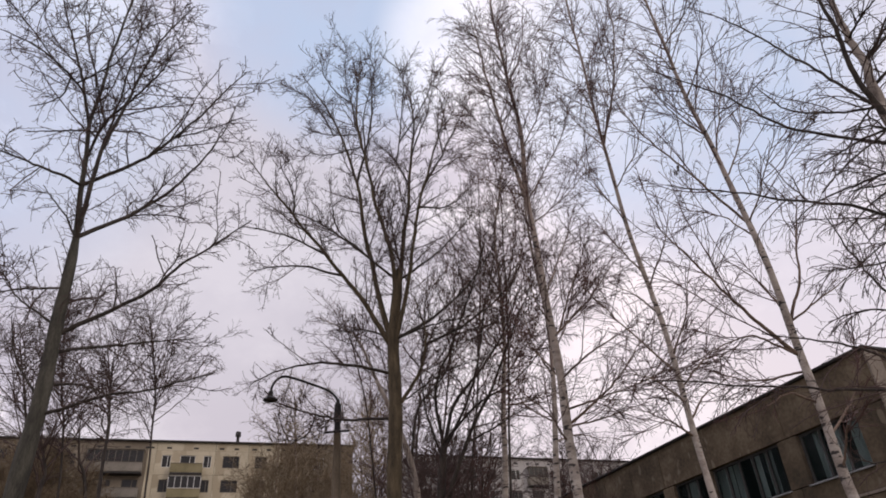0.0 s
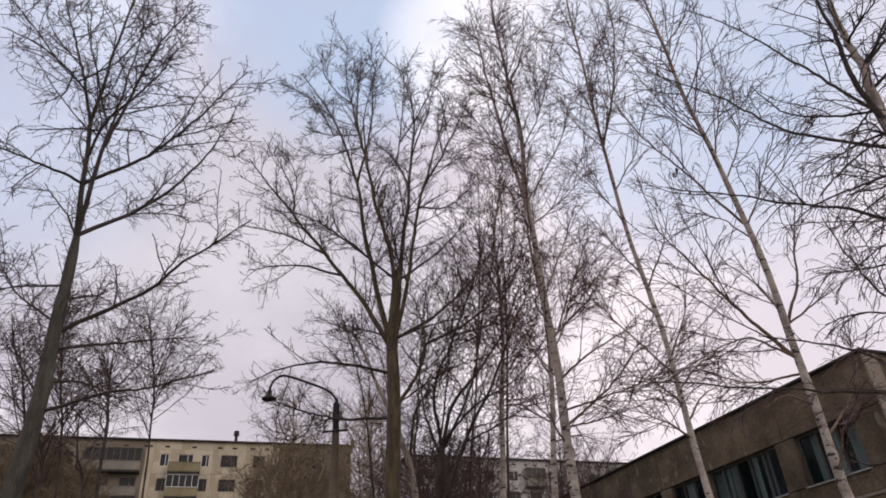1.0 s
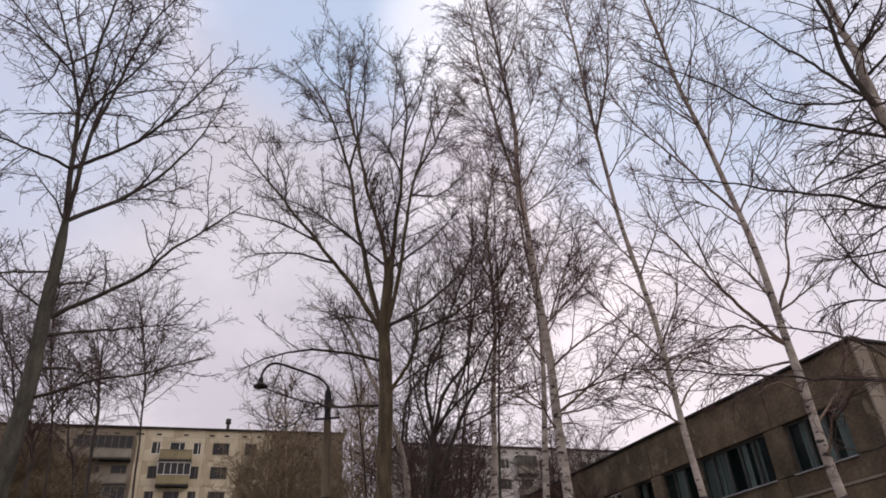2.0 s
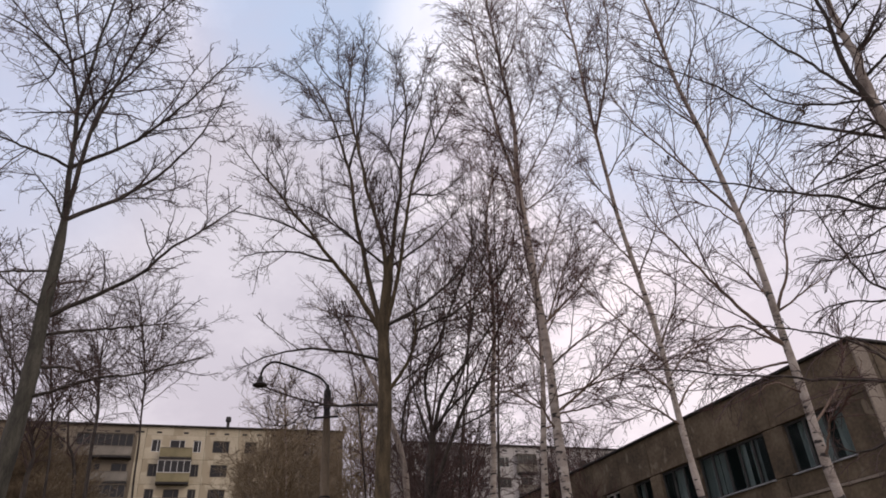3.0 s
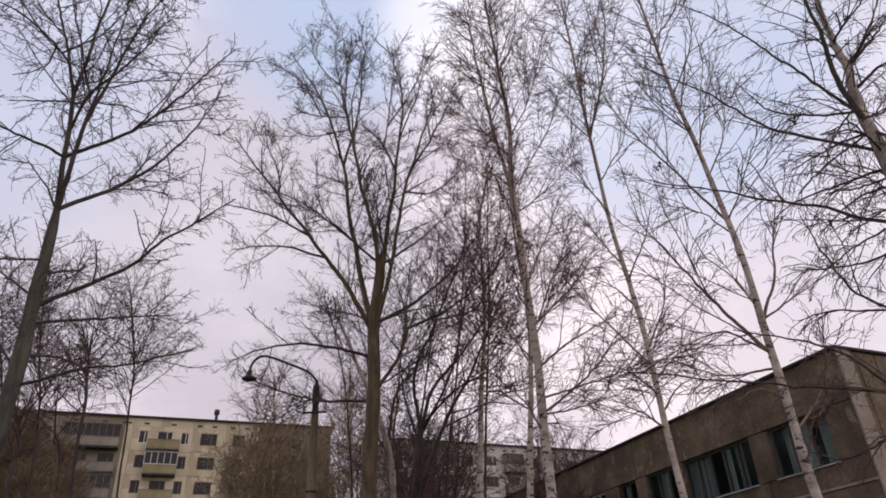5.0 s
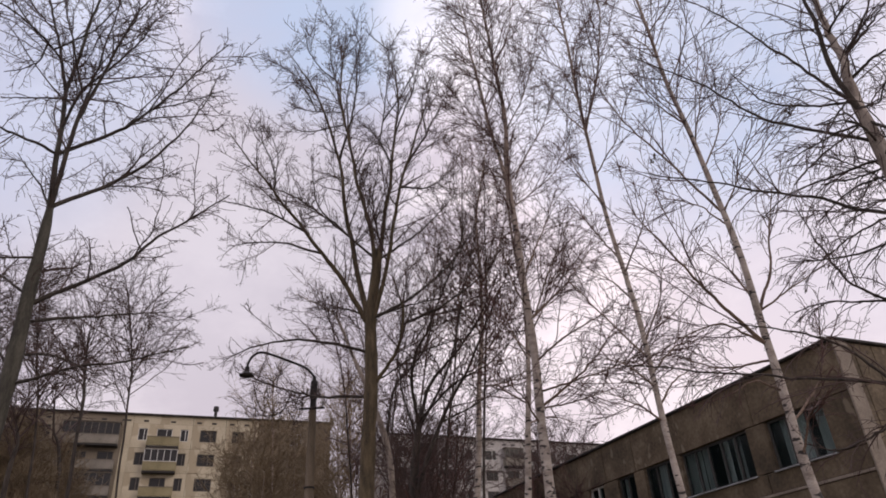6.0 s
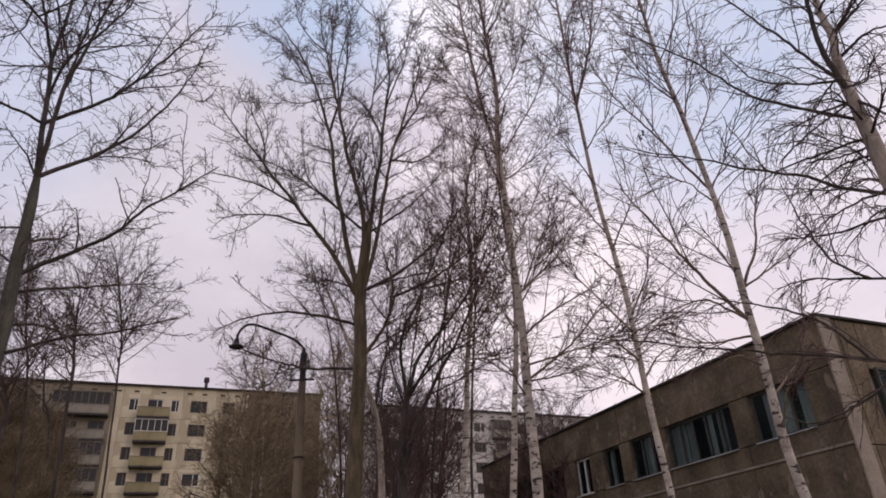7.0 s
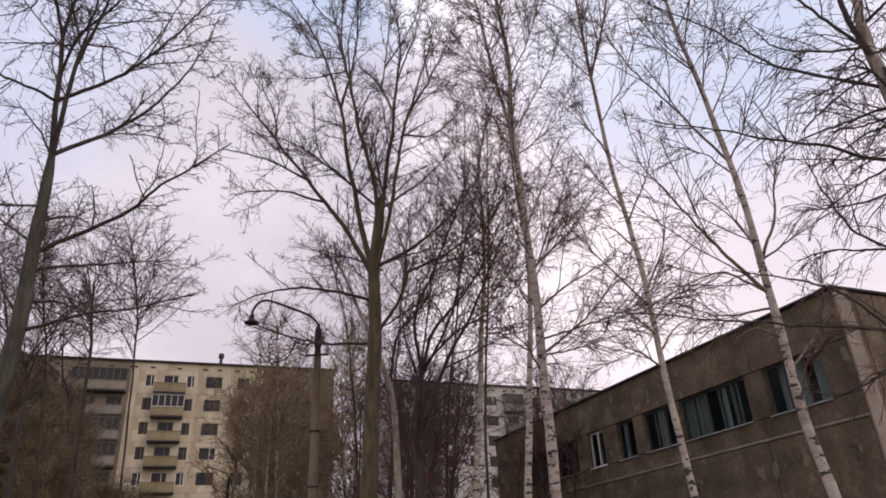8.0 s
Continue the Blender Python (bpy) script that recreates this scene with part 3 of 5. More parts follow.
    limb(0.024, 0.008, (-4.23, 16.32, 13.63), (-4.47, 16.28, 14.66), (-4.86, 16.18, 15.6))
    limb(0.028, 0.008, (-0.45, 16.88, 15.58), (-0.23, 17.05, 17.15), (0.19, 17.23, 18.57))
    limb(0.024, 0.008, (-3.38, 16.53, 16.98), (-4.2, 16.46, 18.09), (-4.97, 16.36, 18.68))
    limb(0.024, 0.008, (-1.42, 16.82, 19.61), (-1.78, 16.48, 19.81), (-1.94, 16.15, 19.87))
    tree.crown(UPRIGHT)


def grey_stem():
    tree = Tree("young_maple_tree", "slim bare grey tree behind the large tan-trunked one", "tree", "bare trees", 13, BARK_PALE, BARK_DARK, TWIG)
    trunk, limb = tree.trunk, tree.limb
    trunk(0.12, 0.09, (-1.51, 21.93, -0.1), (-1.59, 21.93, 4.01), (-1.72, 21.92, 6.91), (-2.49, 21.88, 9.42))
    limb(0.095, 0.012, (-2.39, 21.89, 9.22), (-3.07, 21.99, 10.64), (-3.7, 22.04, 12.05), (-5.02, 21.95, 12.87))
    limb(0.07, 0.012, (-2.3, 21.9, 9.22), (-2.17, 22.28, 10.76), (-2.51, 22.52, 12.3), (-2.99, 22.82, 13.79))
    limb(0.06, 0.012, (-1.52, 21.97, 7.5), (-1.46, 22.33, 9.26), (-0.53, 22.71, 10.76), (-0.07, 23.02, 12.49))
    tree.crown(UPRIGHT, trunk_from=0.4)


def dark_tree():
    tree = Tree("willow_tree", "dark bare many-stemmed tree with dense curved branches", "tree", "bare trees", 14, BARK_DARK, BARK_DARK, TWIG)
    trunk, limb = tree.trunk, tree.limb
    trunk(0.17, 0.1, (-0.76, 18.97, -0.1), (-0.79, 18.97, 3.37), (-0.82, 18.97, 5.27), (-0.64, 19.01, 7.14))
    limb(0.075, 0.01, (-0.67, 19.01, 6.66), (-0.28, 19.38, 8.22), (0.7, 19.64, 9.55), (1.6, 19.77, 10.94), (2.19, 19.9, 12.5))
    limb(0.082, 0.01, (-0.24, 19.02, 5), (0.13, 18.71, 6.72), (0.86, 18.41, 8.32), (1.58, 18.16, 9.96), (2.41, 17.86, 11.54))
    limb(0.061, 0.01, (-0.67, 19.01, 6.98), (-0.78, 18.71, 8.68), (-0.08, 18.48, 10.29), (0.63, 18.25, 11.9), (1.23, 17.98, 13.55))
    limb(0.054, 0.01, (-0.66, 19.01, 6.82), (0.35, 19.63, 9.08), (0.79, 20.08, 11.57), (1.49, 20.47, 14))
    limb(0.048, 0.01, (-0.61, 19.01, 7.13), (0.3, 18.67, 7.94), (1.37, 18.24, 8.41), (2.26, 17.68, 9.09))
    limb(0.041, 0.01, (-0.76, 19, 6.67), (-1.15, 19.44, 8.15), (-1.26, 19.82, 9.69), (-1.07, 20.19, 11.22))
    limb(0.034, 0.01, (0.21, 19.02, 7.08), (1.17, 19.36, 7.73), (2.15, 19.71, 8.34))
    tree.crown(SPREAD, trunk_from=0.4)


def pale_birch():
    tree = Tree("birch_tree", "thin bare birch with a pale trunk among dark branches", "tree", "bare birches", 15, BARK_BIRCH, BARK_BIRCH_LIMB, TWIG_RED)
    trunk, limb = tree.trunk, tree.limb
    trunk(0.12, 0.015, (0.57, 20.97, -0.1), (0.73, 20.98, 3.79), (1.01, 20.97, 5.99), (1.19, 20.99, 8.19), (1.44, 20.97, 10.39), (1.59, 20.96, 12.6), (1.59, 20.96, 14.82), (1.97, 20.93, 16.99), (2.41, 20.88, 19.16))
    limb(0.035, 0.008, (1.34, 20.98, 9.79), (2.35, 21.49, 11.06), (3.1, 21.8, 12.56))
    limb(0.035, 0.008, (1.42, 20.97, 10.58), (0.73, 20.42, 11.48), (0.51, 20.01, 12.69))
    limb(0.035, 0.008, (1.27, 20.98, 8.66), (2.21, 21.44, 8.97), (3.01, 21.82, 9.6))
    limb(0.035, 0.008, (1.58, 20.96, 12.25), (2.24, 20.35, 13.38), (2.63, 19.85, 14.69))
    limb(0.035, 0.008, (1.58, 20.96, 12.69), (1.06, 20.44, 13.99), (0.91, 20, 15.42))
    tree.crown(WEEPING, trunk_from=0.4)


def tall_birch():
    tree = Tree("birch_tree", "tall bare birch with cream white trunk and twin leaders", "tree", "bare birches", 16, BARK_BIRCH, BARK_BIRCH_LIMB, TWIG_RED)
    trunk, limb = tree.trunk, tree.limb
    trunk(0.13, 0.018, (2.17, 14.84, -0.1), (2.18, 14.84, 3.06), (2.21, 14.84, 5.41), (2.23, 14.86, 7.75), (2.17, 14.85, 10.1), (2.12, 14.82, 12.44), (2.21, 14.78, 14.77), (2.04, 14.76, 17.12), (1.92, 14.72, 19.46), (1.85, 14.67, 21.79))
    limb(0.07, 0.015, (2.16, 14.82, 11.7), (1.8, 14.62, 14.11), (1.45, 14.51, 16.53), (1.16, 14.36, 18.96))
    limb(0.04, 0.007, (2.33, 14.84, 6.09), (3.38, 14.92, 6.95), (4.25, 14.93, 8))
    limb(0.035, 0.007, (2.43, 14.82, 7.28), (3.14, 14.35, 7.73), (3.95, 13.85, 7.92))
    limb(0.035, 0.007, (2.4, 14.83, 8.31), (3.3, 15.05, 9.26), (4.09, 15.2, 10.31))
    limb(0.03, 0.007, (2.3, 14.85, 6.5), (3.47, 14.14, 6.57), (4.59, 13.4, 6.81))
    limb(0.03, 0.007, (2.29, 14.85, 5.98), (3.26, 15.22, 6.33), (4.29, 15.42, 6.69))
    limb(0.03, 0.007, (2.29, 14.84, 8.44), (2.77, 14.21, 9.26), (3.19, 13.53, 10.08))
    limb(0.03, 0.007, (2.23, 14.85, 9.36), (2.93, 15.35, 10.98), (3.54, 15.78, 12.63))
    limb(0.028, 0.007, (2.22, 14.85, 8.45), (1.78, 14.18, 8.83), (1.62, 13.58, 9.47))
    limb(0.028, 0.007, (2.26, 14.85, 7.17), (1.83, 15.67, 8.14), (1.53, 16.41, 9.24))
    limb(0.03, 0.007, (2.19, 14.86, 5.75), (1.7, 14.2, 6.25), (1.19, 13.39, 6.32))
    limb(0.025, 0.006, (2.19, 14.81, 12.24), (3.12, 15.06, 13.9), (3.84, 15.19, 15.66))
    limb(0.025, 0.006, (2.21, 14.79, 13.97), (2.82, 14.25, 15.07), (3.22, 13.69, 16.24))
    limb(0.025, 0.006, (2.15, 14.81, 13.19), (1.52, 15.28, 14.63), (0.6, 15.77, 15.97))
    limb(0.025, 0.006, (2.17, 14.77, 15.44), (1.45, 14.54, 16.22), (0.56, 14.17, 16.37))
    limb(0.025, 0.006, (2.11, 14.76, 16.34), (2.66, 14.99, 18.18), (2.99, 15.27, 20.09))
    limb(0.025, 0.006, (2.04, 14.76, 17.05), (1.59, 14.52, 17.92), (0.93, 14.11, 18.17))
    limb(0.025, 0.006, (2.17, 14.83, 11.35), (3.06, 15.05, 12.33), (3.95, 15.22, 13.33))
    limb(0.025, 0.006, (2.15, 14.82, 12.25), (1.41, 14.54, 12.46), (0.79, 14.17, 12.83))
    tree.crown(WEEPING, trunk_from=0.45)


def side_birch():
    tree = Tree("birch_tree", "slender bare birch standing close beside the tall birch", "tree", "bare birches", 17, BARK_BIRCH, BARK_BIRCH_LIMB, TWIG_RED)
    trunk, limb = tree.trunk, tree.limb
    trunk(0.1, 0.012, (1.63, 16.4, -0.1), (1.77, 16.4, 3.25), (2, 16.39, 5.22), (2.21, 16.37, 7.19), (2.37, 16.35, 9.16), (2.25, 16.37, 11.13), (2.24, 16.37, 13.12), (2.3, 16.36, 15.1))
    limb(0.03, 0.007, (2.26, 16.37, 7.75), (1.97, 16.87, 8.99), (1.82, 17.23, 10.31))
    limb(0.03, 0.007, (2.3, 16.36, 8.21), (2.97, 16.72, 9.53), (3.41, 16.98, 10.97))
    limb(0.03, 0.007, (2.11, 16.39, 6.19), (2.76, 16.66, 6.41), (3.41, 16.98, 6.28))
    limb(0.03, 0.007, (2.15, 16.38, 6.74), (1.56, 16.9, 7.34), (1.21, 17.28, 8.18))
    tree.crown(SPARSE, trunk_from=0.45)


def leaning_birch():
    tree = Tree("birch_tree", "slender bare white birch before the school's long wall", "tree", "bare birches", 18, BARK_BIRCH, BARK_BIRCH_LIMB, TWIG_RED)
    trunk, limb = tree.trunk, tree.limb
    trunk(0.072, 0.016, (4.22, 12.27, -0.1), (4.18, 12.29, 2.45), (4.07, 12.34, 4.27), (4.05, 12.34, 6.09), (3.93, 12.35, 7.92), (3.76, 12.33, 9.75), (3.7, 12.31, 11.57), (3.66, 12.31, 13.4), (3.65, 12.31, 15.22), (3.62, 12.31, 17.05), (3.53, 12.33, 18.88))
    limb(0.035, 0.01, (3.72, 12.3, 11.82), (4.13, 11.93, 13.2), (4.35, 11.67, 14.65), (4.43, 11.47, 16.13))
    limb(0.026, 0.006, (4.02, 12.35, 6.18), (3.35, 12.93, 7.71), (2.5, 13.52, 9.19))
    limb(0.026, 0.006, (4.07, 12.34, 5.62), (3.58, 12.09, 5.98), (3, 11.83, 6.05))
    limb(0.026, 0.006, (4.07, 12.35, 5.3), (4.59, 12.56, 5.87), (5.28, 12.73, 6.24))
    limb(0.026, 0.006, (4.04, 12.34, 6.64), (4.27, 11.81, 7.11), (4.36, 11.35, 7.68))
    limb(0.026, 0.006, (3.94, 12.35, 7.38), (3.72, 12.79, 8.09), (3.4, 13.32, 8.72))
    limb(0.026, 0.006, (3.93, 12.35, 8.01), (4.18, 11.78, 8.55), (4.36, 11.3, 9.19))
    limb(0.026, 0.006, (3.9, 12.35, 8.28), (3.67, 12.79, 9.23), (3.46, 13.26, 10.17))
    limb(0.026, 0.006, (4.1, 12.34, 4.99), (3.56, 12.11, 5.25), (2.99, 11.83, 5.41))
    limb(0.026, 0.006, (4.03, 12.35, 5.96), (4.62, 12.52, 6.46), (5.36, 12.68, 6.69))
    limb(0.02, 0.006, (3.78, 12.32, 9.64), (3.46, 12.84, 11.06), (3.29, 13.26, 12.53))
    limb(0.02, 0.006, (3.73, 12.32, 10.55), (4.16, 11.71, 11.16), (4.44, 11.17, 11.91))
    limb(0.02, 0.006, (3.7, 12.31, 11.67), (3.37, 12.89, 12.95), (3.16, 13.29, 14.31))
    limb(0.02, 0.006, (3.7, 12.3, 12.72), (3.28, 12, 13.42), (2.55, 11.82, 13.87))
    limb(0.02, 0.006, (3.66, 12.31, 14.06), (4.23, 12.45, 15.4), (5.12, 12.57, 16.53))
    limb(0.02, 0.006, (3.66, 12.31, 14.87), (3.17, 12.03, 15.25), (2.53, 11.81, 15.28))
    tree.crown(SPARSE, trunk_from=0.5)


def near_birch():
    tree = Tree("birch_tree", "bare white birch with black scars before the school windows", "tree", "bare birches", 19, BARK_BIRCH, BARK_BIRCH_LIMB, TWIG_RED)
    trunk, limb = tree.trunk, tree.limb
    trunk(0.08, 0.016, (5.24, 9.66, -0.1), (5.18, 9.71, 2.21), (5.06, 9.79, 3.61), (5.08, 9.78, 5.03), (5.07, 9.77, 6.45), (4.99, 9.77, 7.86), (4.85, 9.74, 9.28), (4.66, 9.74, 10.7), (4.59, 9.71, 12.11), (4.5, 9.71, 13.53), (4.43, 9.71, 14.95))
    limb(0.04, 0.008, (5.03, 9.81, 5.23), (4.41, 9.69, 5.99), (3.9, 9.61, 6.83), (3.34, 9.43, 7.63))
    limb(0.03, 0.007, (4.99, 9.76, 7.85), (4.5, 10.26, 9.36), (3.94, 10.7, 10.88), (3.63, 11.11, 12.44))
    limb(0.032, 0.007, (5.12, 9.75, 5.82), (5.5, 9.83, 6.62), (5.76, 9.88, 7.46), (6.02, 9.86, 8.29))
    limb(0.024, 0.006, (5.08, 9.78, 5.03), (4.59, 10.41, 5.23), (4.16, 10.95, 5.63))
    limb(0.024, 0.006, (5.09, 9.78, 5.37), (4.32, 9.75, 5.7), (3.49, 9.71, 5.37))
    limb(0.024, 0.006, (5.07, 9.79, 4.16), (5.67, 9.9, 4.75), (6.13, 9.99, 5.48))
    limb(0.024, 0.006, (5.1, 9.77, 3.68), (5.13, 9.41, 4.05), (5.1, 8.97, 4.3))
    limb(0.024, 0.006, (5.08, 9.77, 6.03), (5, 10.18, 6.84), (4.81, 10.65, 7.61))
    limb(0.024, 0.006, (5.08, 9.78, 4.57), (4.64, 9.58, 4.69), (4.17, 9.44, 4.52))
    limb(0.024, 0.006, (5.08, 9.77, 5.93), (5.71, 9.83, 6.31), (6.36, 9.83, 6.67))
    limb(0.02, 0.006, (5.02, 9.75, 7.45), (4.83, 10.19, 8.19), (4.4, 10.75, 8.78))
    limb(0.02, 0.006, (5.02, 9.75, 7.78), (5.21, 9.21, 8.21), (5.34, 8.7, 8.69))
    limb(0.02, 0.006, (4.93, 9.75, 8.62), (5.43, 9.83, 9.62), (5.76, 9.92, 10.7))
    limb(0.02, 0.006, (4.78, 9.75, 9.66), (4.29, 9.58, 10.12), (3.89, 9.36, 10.65))
    limb(0.02, 0.006, (4.83, 9.75, 9.27), (5.24, 9.84, 10.37), (5.7, 9.92, 11.47))
    limb(0.02, 0.006, (4.67, 9.75, 10.65), (4.87, 9.26, 11.07), (4.95, 8.76, 11.5))
    limb(0.02, 0.006, (4.61, 9.75, 11.26), (4.44, 10.14, 12.29), (4.05, 10.7, 13.19))
    limb(0.02, 0.006, (4.59, 9.71, 12.18), (4.85, 9.2, 12.3), (4.97, 8.69, 12.54))
    tree.crown(SPARSE, trunk_from=0.5)


def corner_birch():
    tree = Tree("poplar_tree", "stout bare tree reaching long dark boughs sideways", "tree", "bare trees", 20, BARK_PALE, BARK_DARK, TWIG)
    trunk, limb = tree.trunk, tree.limb
    trunk(0.125, 0.09, (5.83, 6.91, -0.1), (5.83, 6.91, 2.3), (5.83, 6.91, 4.12), (5.82, 6.92, 5.94), (5.77, 6.96, 7.76))
    limb(0.085, 0.022, (5.78, 6.95, 7.45), (5.89, 6.98, 8.54), (5.97, 7.04, 9.63), (6.03, 7.08, 10.73))
    limb(0.05, 0.016, (5.78, 6.95, 7.45), (5.53, 6.79, 8.23), (5.44, 6.66, 9.07), (5.44, 6.53, 9.91))
    limb(0.03, 0.006, (5.72, 6.95, 7.57), (5.39, 7.36, 8.87), (5.02, 7.76, 10.16), (4.48, 8.21, 11.37))
    limb(0.028, 0.006, (5.65, 7, 6.87), (4.85, 7.46, 7.75), (4.18, 7.71, 8.8), (3.34, 7.99, 9.72))
    limb(0.03, 0.006, (5.51, 7.12, 5.78), (4.92, 7.67, 6.58), (4.23, 8.23, 7.28), (3.41, 8.71, 7.9))
    limb(0.022, 0.006, (5.72, 6.95, 7.63), (5.22, 7.2, 7.79), (4.79, 7.35, 8.14), (4.52, 7.38, 8.65))
    limb(0.026, 0.006, (5.24, 7.35, 3.61), (4.38, 8.03, 4.12), (3.42, 8.62, 4.56), (2.36, 9.07, 4.91))
    limb(0.022, 0.006, (5.35, 7.27, 4.42), (4.81, 7.48, 4.61), (4.25, 7.68, 4.75), (3.69, 7.85, 4.93))
    limb(0.022, 0.006, (5.38, 7.25, 4.66), (5.19, 7.54, 4.9), (4.98, 7.82, 5.11), (4.69, 8.12, 5.13))
    limb(0.022, 0.006, (5.27, 7.33, 3.3), (4.86, 7.51, 3.28), (4.45, 7.65, 3.24), (4.07, 7.66, 3.35))
    limb(0.022, 0.006, (5.64, 7.02, 6.63), (5.36, 7.43, 6.71), (5.05, 7.77, 6.79), (4.69, 8.09, 6.59))
    limb(0.022, 0.006, (5.67, 6.99, 7.26), (5.35, 7.08, 7.16), (5.05, 7.15, 7.04), (4.76, 7.23, 6.89))
    limb(0.02, 0.006, (5.46, 7.15, 5.56), (5.25, 7.47, 5.6), (5.02, 7.76, 5.7), (4.79, 8.03, 5.83))
    limb(0.022, 0.006, (5.38, 7.21, 5), (5, 7.33, 5.28), (4.81, 7.33, 5.74), (4.68, 7.28, 6.22))
    limb(0.03, 0.006, (5.8, 6.88, 8.5), (6.09, 6.78, 8.82), (6.34, 6.71, 9.16), (6.57, 6.65, 9.54))
    limb(0.03, 0.006, (5.77, 6.93, 8), (6.23, 6.77, 8.28), (6.75, 6.59, 8.33))
    limb(0.028, 0.006, (5.77, 6.93, 7.25), (5.82, 6.52, 6.72), (5.78, 6.24, 6.11))
    limb(0.03, 0.006, (5.74, 6.96, 8.46), (6.35, 6.87, 8.92), (6.88, 6.8, 9.48))
    limb(0.025, 0.006, (5.7, 6.98, 9.05), (5.83, 6.43, 8.92), (5.85, 5.85, 8.82))
    limb(0.022, 0.006, (5.78, 6.92, 6.41), (5.7, 7.59, 6.66), (5.45, 8.25, 6.47))
    limb(0.022, 0.006, (5.78, 6.92, 5.95), (5.08, 6.82, 5.52), (4.37, 6.7, 5.12))
    limb(0.022, 0.006, (5.8, 6.91, 6.19), (6.02, 7.43, 6.99), (6.04, 8.14, 7.66))
    limb(0.02, 0.006, (5.78, 6.93, 6.87), (5.21, 6.52, 6.97), (4.61, 6.26, 6.69))
    limb(0.022, 0.006, (5.79, 6.92, 5.62), (5.95, 7.68, 5.89), (5.96, 8.49, 5.75))
    limb(0.026, 0.006, (5.78, 6.93, 6.68), (5.59, 6.15, 6.78), (5.26, 5.42, 6.81))
    limb(0.02, 0.006, (5.76, 6.94, 5.88), (6.11, 7.65, 6.5), (6.21, 8.61, 6.75))
    limb(0.022, 0.006, (5.78, 6.93, 7.49), (5.44, 6.18, 6.92), (4.97, 5.36, 6.61))
    limb(0.018, 0.008, (5.72, 6.91, 7.24), (5.33, 6.98, 6.97), (4.93, 7.04, 6.69), (4.61, 7.03, 6.38))
    limb(0.018, 0.008, (5.74, 6.89, 6.53), (5.44, 7.16, 6.52), (5.18, 7.39, 6.61))
    limb(0.016, 0.008, (5.69, 6.94, 7.65), (5.39, 7.05, 7.32), (5.14, 7.12, 6.92))
    limb(0.016, 0.008, (5.7, 6.92, 6.21), (5.58, 7.11, 6.66), (5.4, 7.34, 7.02))
    limb(0.016, 0.008, (5.75, 6.88, 6.97), (5.68, 7.05, 7.46), (5.46, 7.33, 7.58))
    tree.crown(HANGING)
    leaf_cluster(tree.root, (4.61, 6.54, 7.25), (4.56, 6.57, 7.18), (3.11, 7.38, 7.21), (3.06, 7.40, 7.15))


def leaf_cluster(tree, *places):
    """Small hanging clusters of withered leaves."""
    rng = random.Random(8)
    for place in places:
        bm = bmesh.new()
        for _ in range(5):
            m = pose(*[rng.uniform(-0.018, 0.018) for _ in range(2)], rng.uniform(-0.04, 0.02), rng.uniform(50, 130), rng.uniform(-40, 40), rng.uniform(0, 360))
            ring = [m @ Vector((0.015 * math.sin(a) * (1.2 if a < 3.1 else 1), 0.024 * math.cos(a), 0.004 * math.sin(2 * a))) for a in [k * math.pi / 4 for k in range(8)]]
            f = bm.faces.new([bm.verts.new(v) for v in ring])
            bmesh.ops.solidify(bm, geom=[f], thickness=0.002)
        ob = part("leaf_cluster", bm, LEAF, tree, "withered brown leaves left on the twig")
        ob.location = Vector(place) - tree.location


left_poplar(), middle_maple(), grey_stem(), dark_tree(), pale_birch(), tall_birch(), side_birch(), leaning_birch(), near_birch(), corner_birch()


class Grove:
    """Trees of one kind, each planted by a call with its radii and the course of its trunk."""

    def __init__(self, label, seed, bark, twig, levels, start):
        self.label, self.seed, self.bark, self.twig, self.levels, self.start = label, seed, bark, twig, levels, start

    def plant(self, r0, r1, *points):
        tree = Tree("background_tree", self.label, "tree", "background trees", self.seed, self.bark, BARK_DARK, self.twig)
        tree.trunk(r0, r1, *points)
        tree.crown(self.levels, trunk_from=self.start)
        self.seed += 1


plant = Grove("bare dark tree standing before the cream apartment block", 40, BARK_DARK, TWIG, FARTREE, 0.3).plant
plant(0.05, 0.03, (-14.08, 30.97, -0.1), (-14.52, 30.76, 11.21), (-14.8, 30.62, 14.65), (-15.49, 30.28, 18.02))
plant(0.07, 0.03, (-18.81, 33.06, -0.1), (-19.62, 32.56, 11.24), (-20.32, 32.12, 15.36), (-20.94, 31.72, 19.49))
plant(0.08, 0.03, (-13.91, 26.6, -0.1), (-14.27, 26.4, 9.75), (-14.42, 26.32, 11.76), (-14.64, 26.2, 13.77))
plant(0.09, 0.03, (-18.99, 30.64, -0.1), (-19.9, 30.01, 10.86), (-20.37, 29.69, 13.66), (-21.05, 29.21, 16.39))
plant(0.12, 0.03, (-20.52, 38.96, -0.1), (-21.39, 38.46, 11.01), (-22.07, 38.08, 13.5), (-22.39, 37.89, 16.08))
plant(0.1, 0.03, (-13.44, 22.28, -0.1), (-13.81, 22.04, 6.75), (-13.8, 22.04, 8.04), (-14.14, 21.83, 9.25))
plant = Grove("bare pale birch beside the cream apartment block", 50, BARK_BIRCH, TWIG_BROWN, FARTREE, 0.15).plant
plant(0.14, 0.025, (-9.86, 40.8, -0.1), (-9.96, 40.78, 6.37), (-10.17, 40.73, 11.85), (-10.53, 40.63, 17.33))
plant(0.13, 0.025, (-11.85, 43.39, -0.1), (-11.9, 43.37, 6.74), (-12.03, 43.34, 10.99), (-12.08, 43.32, 15.25))
plant(0.13, 0.025, (-5.69, 39.58, -0.1), (-5.8, 39.56, 6.04), (-6.05, 39.52, 10.27), (-6.2, 39.5, 14.49))
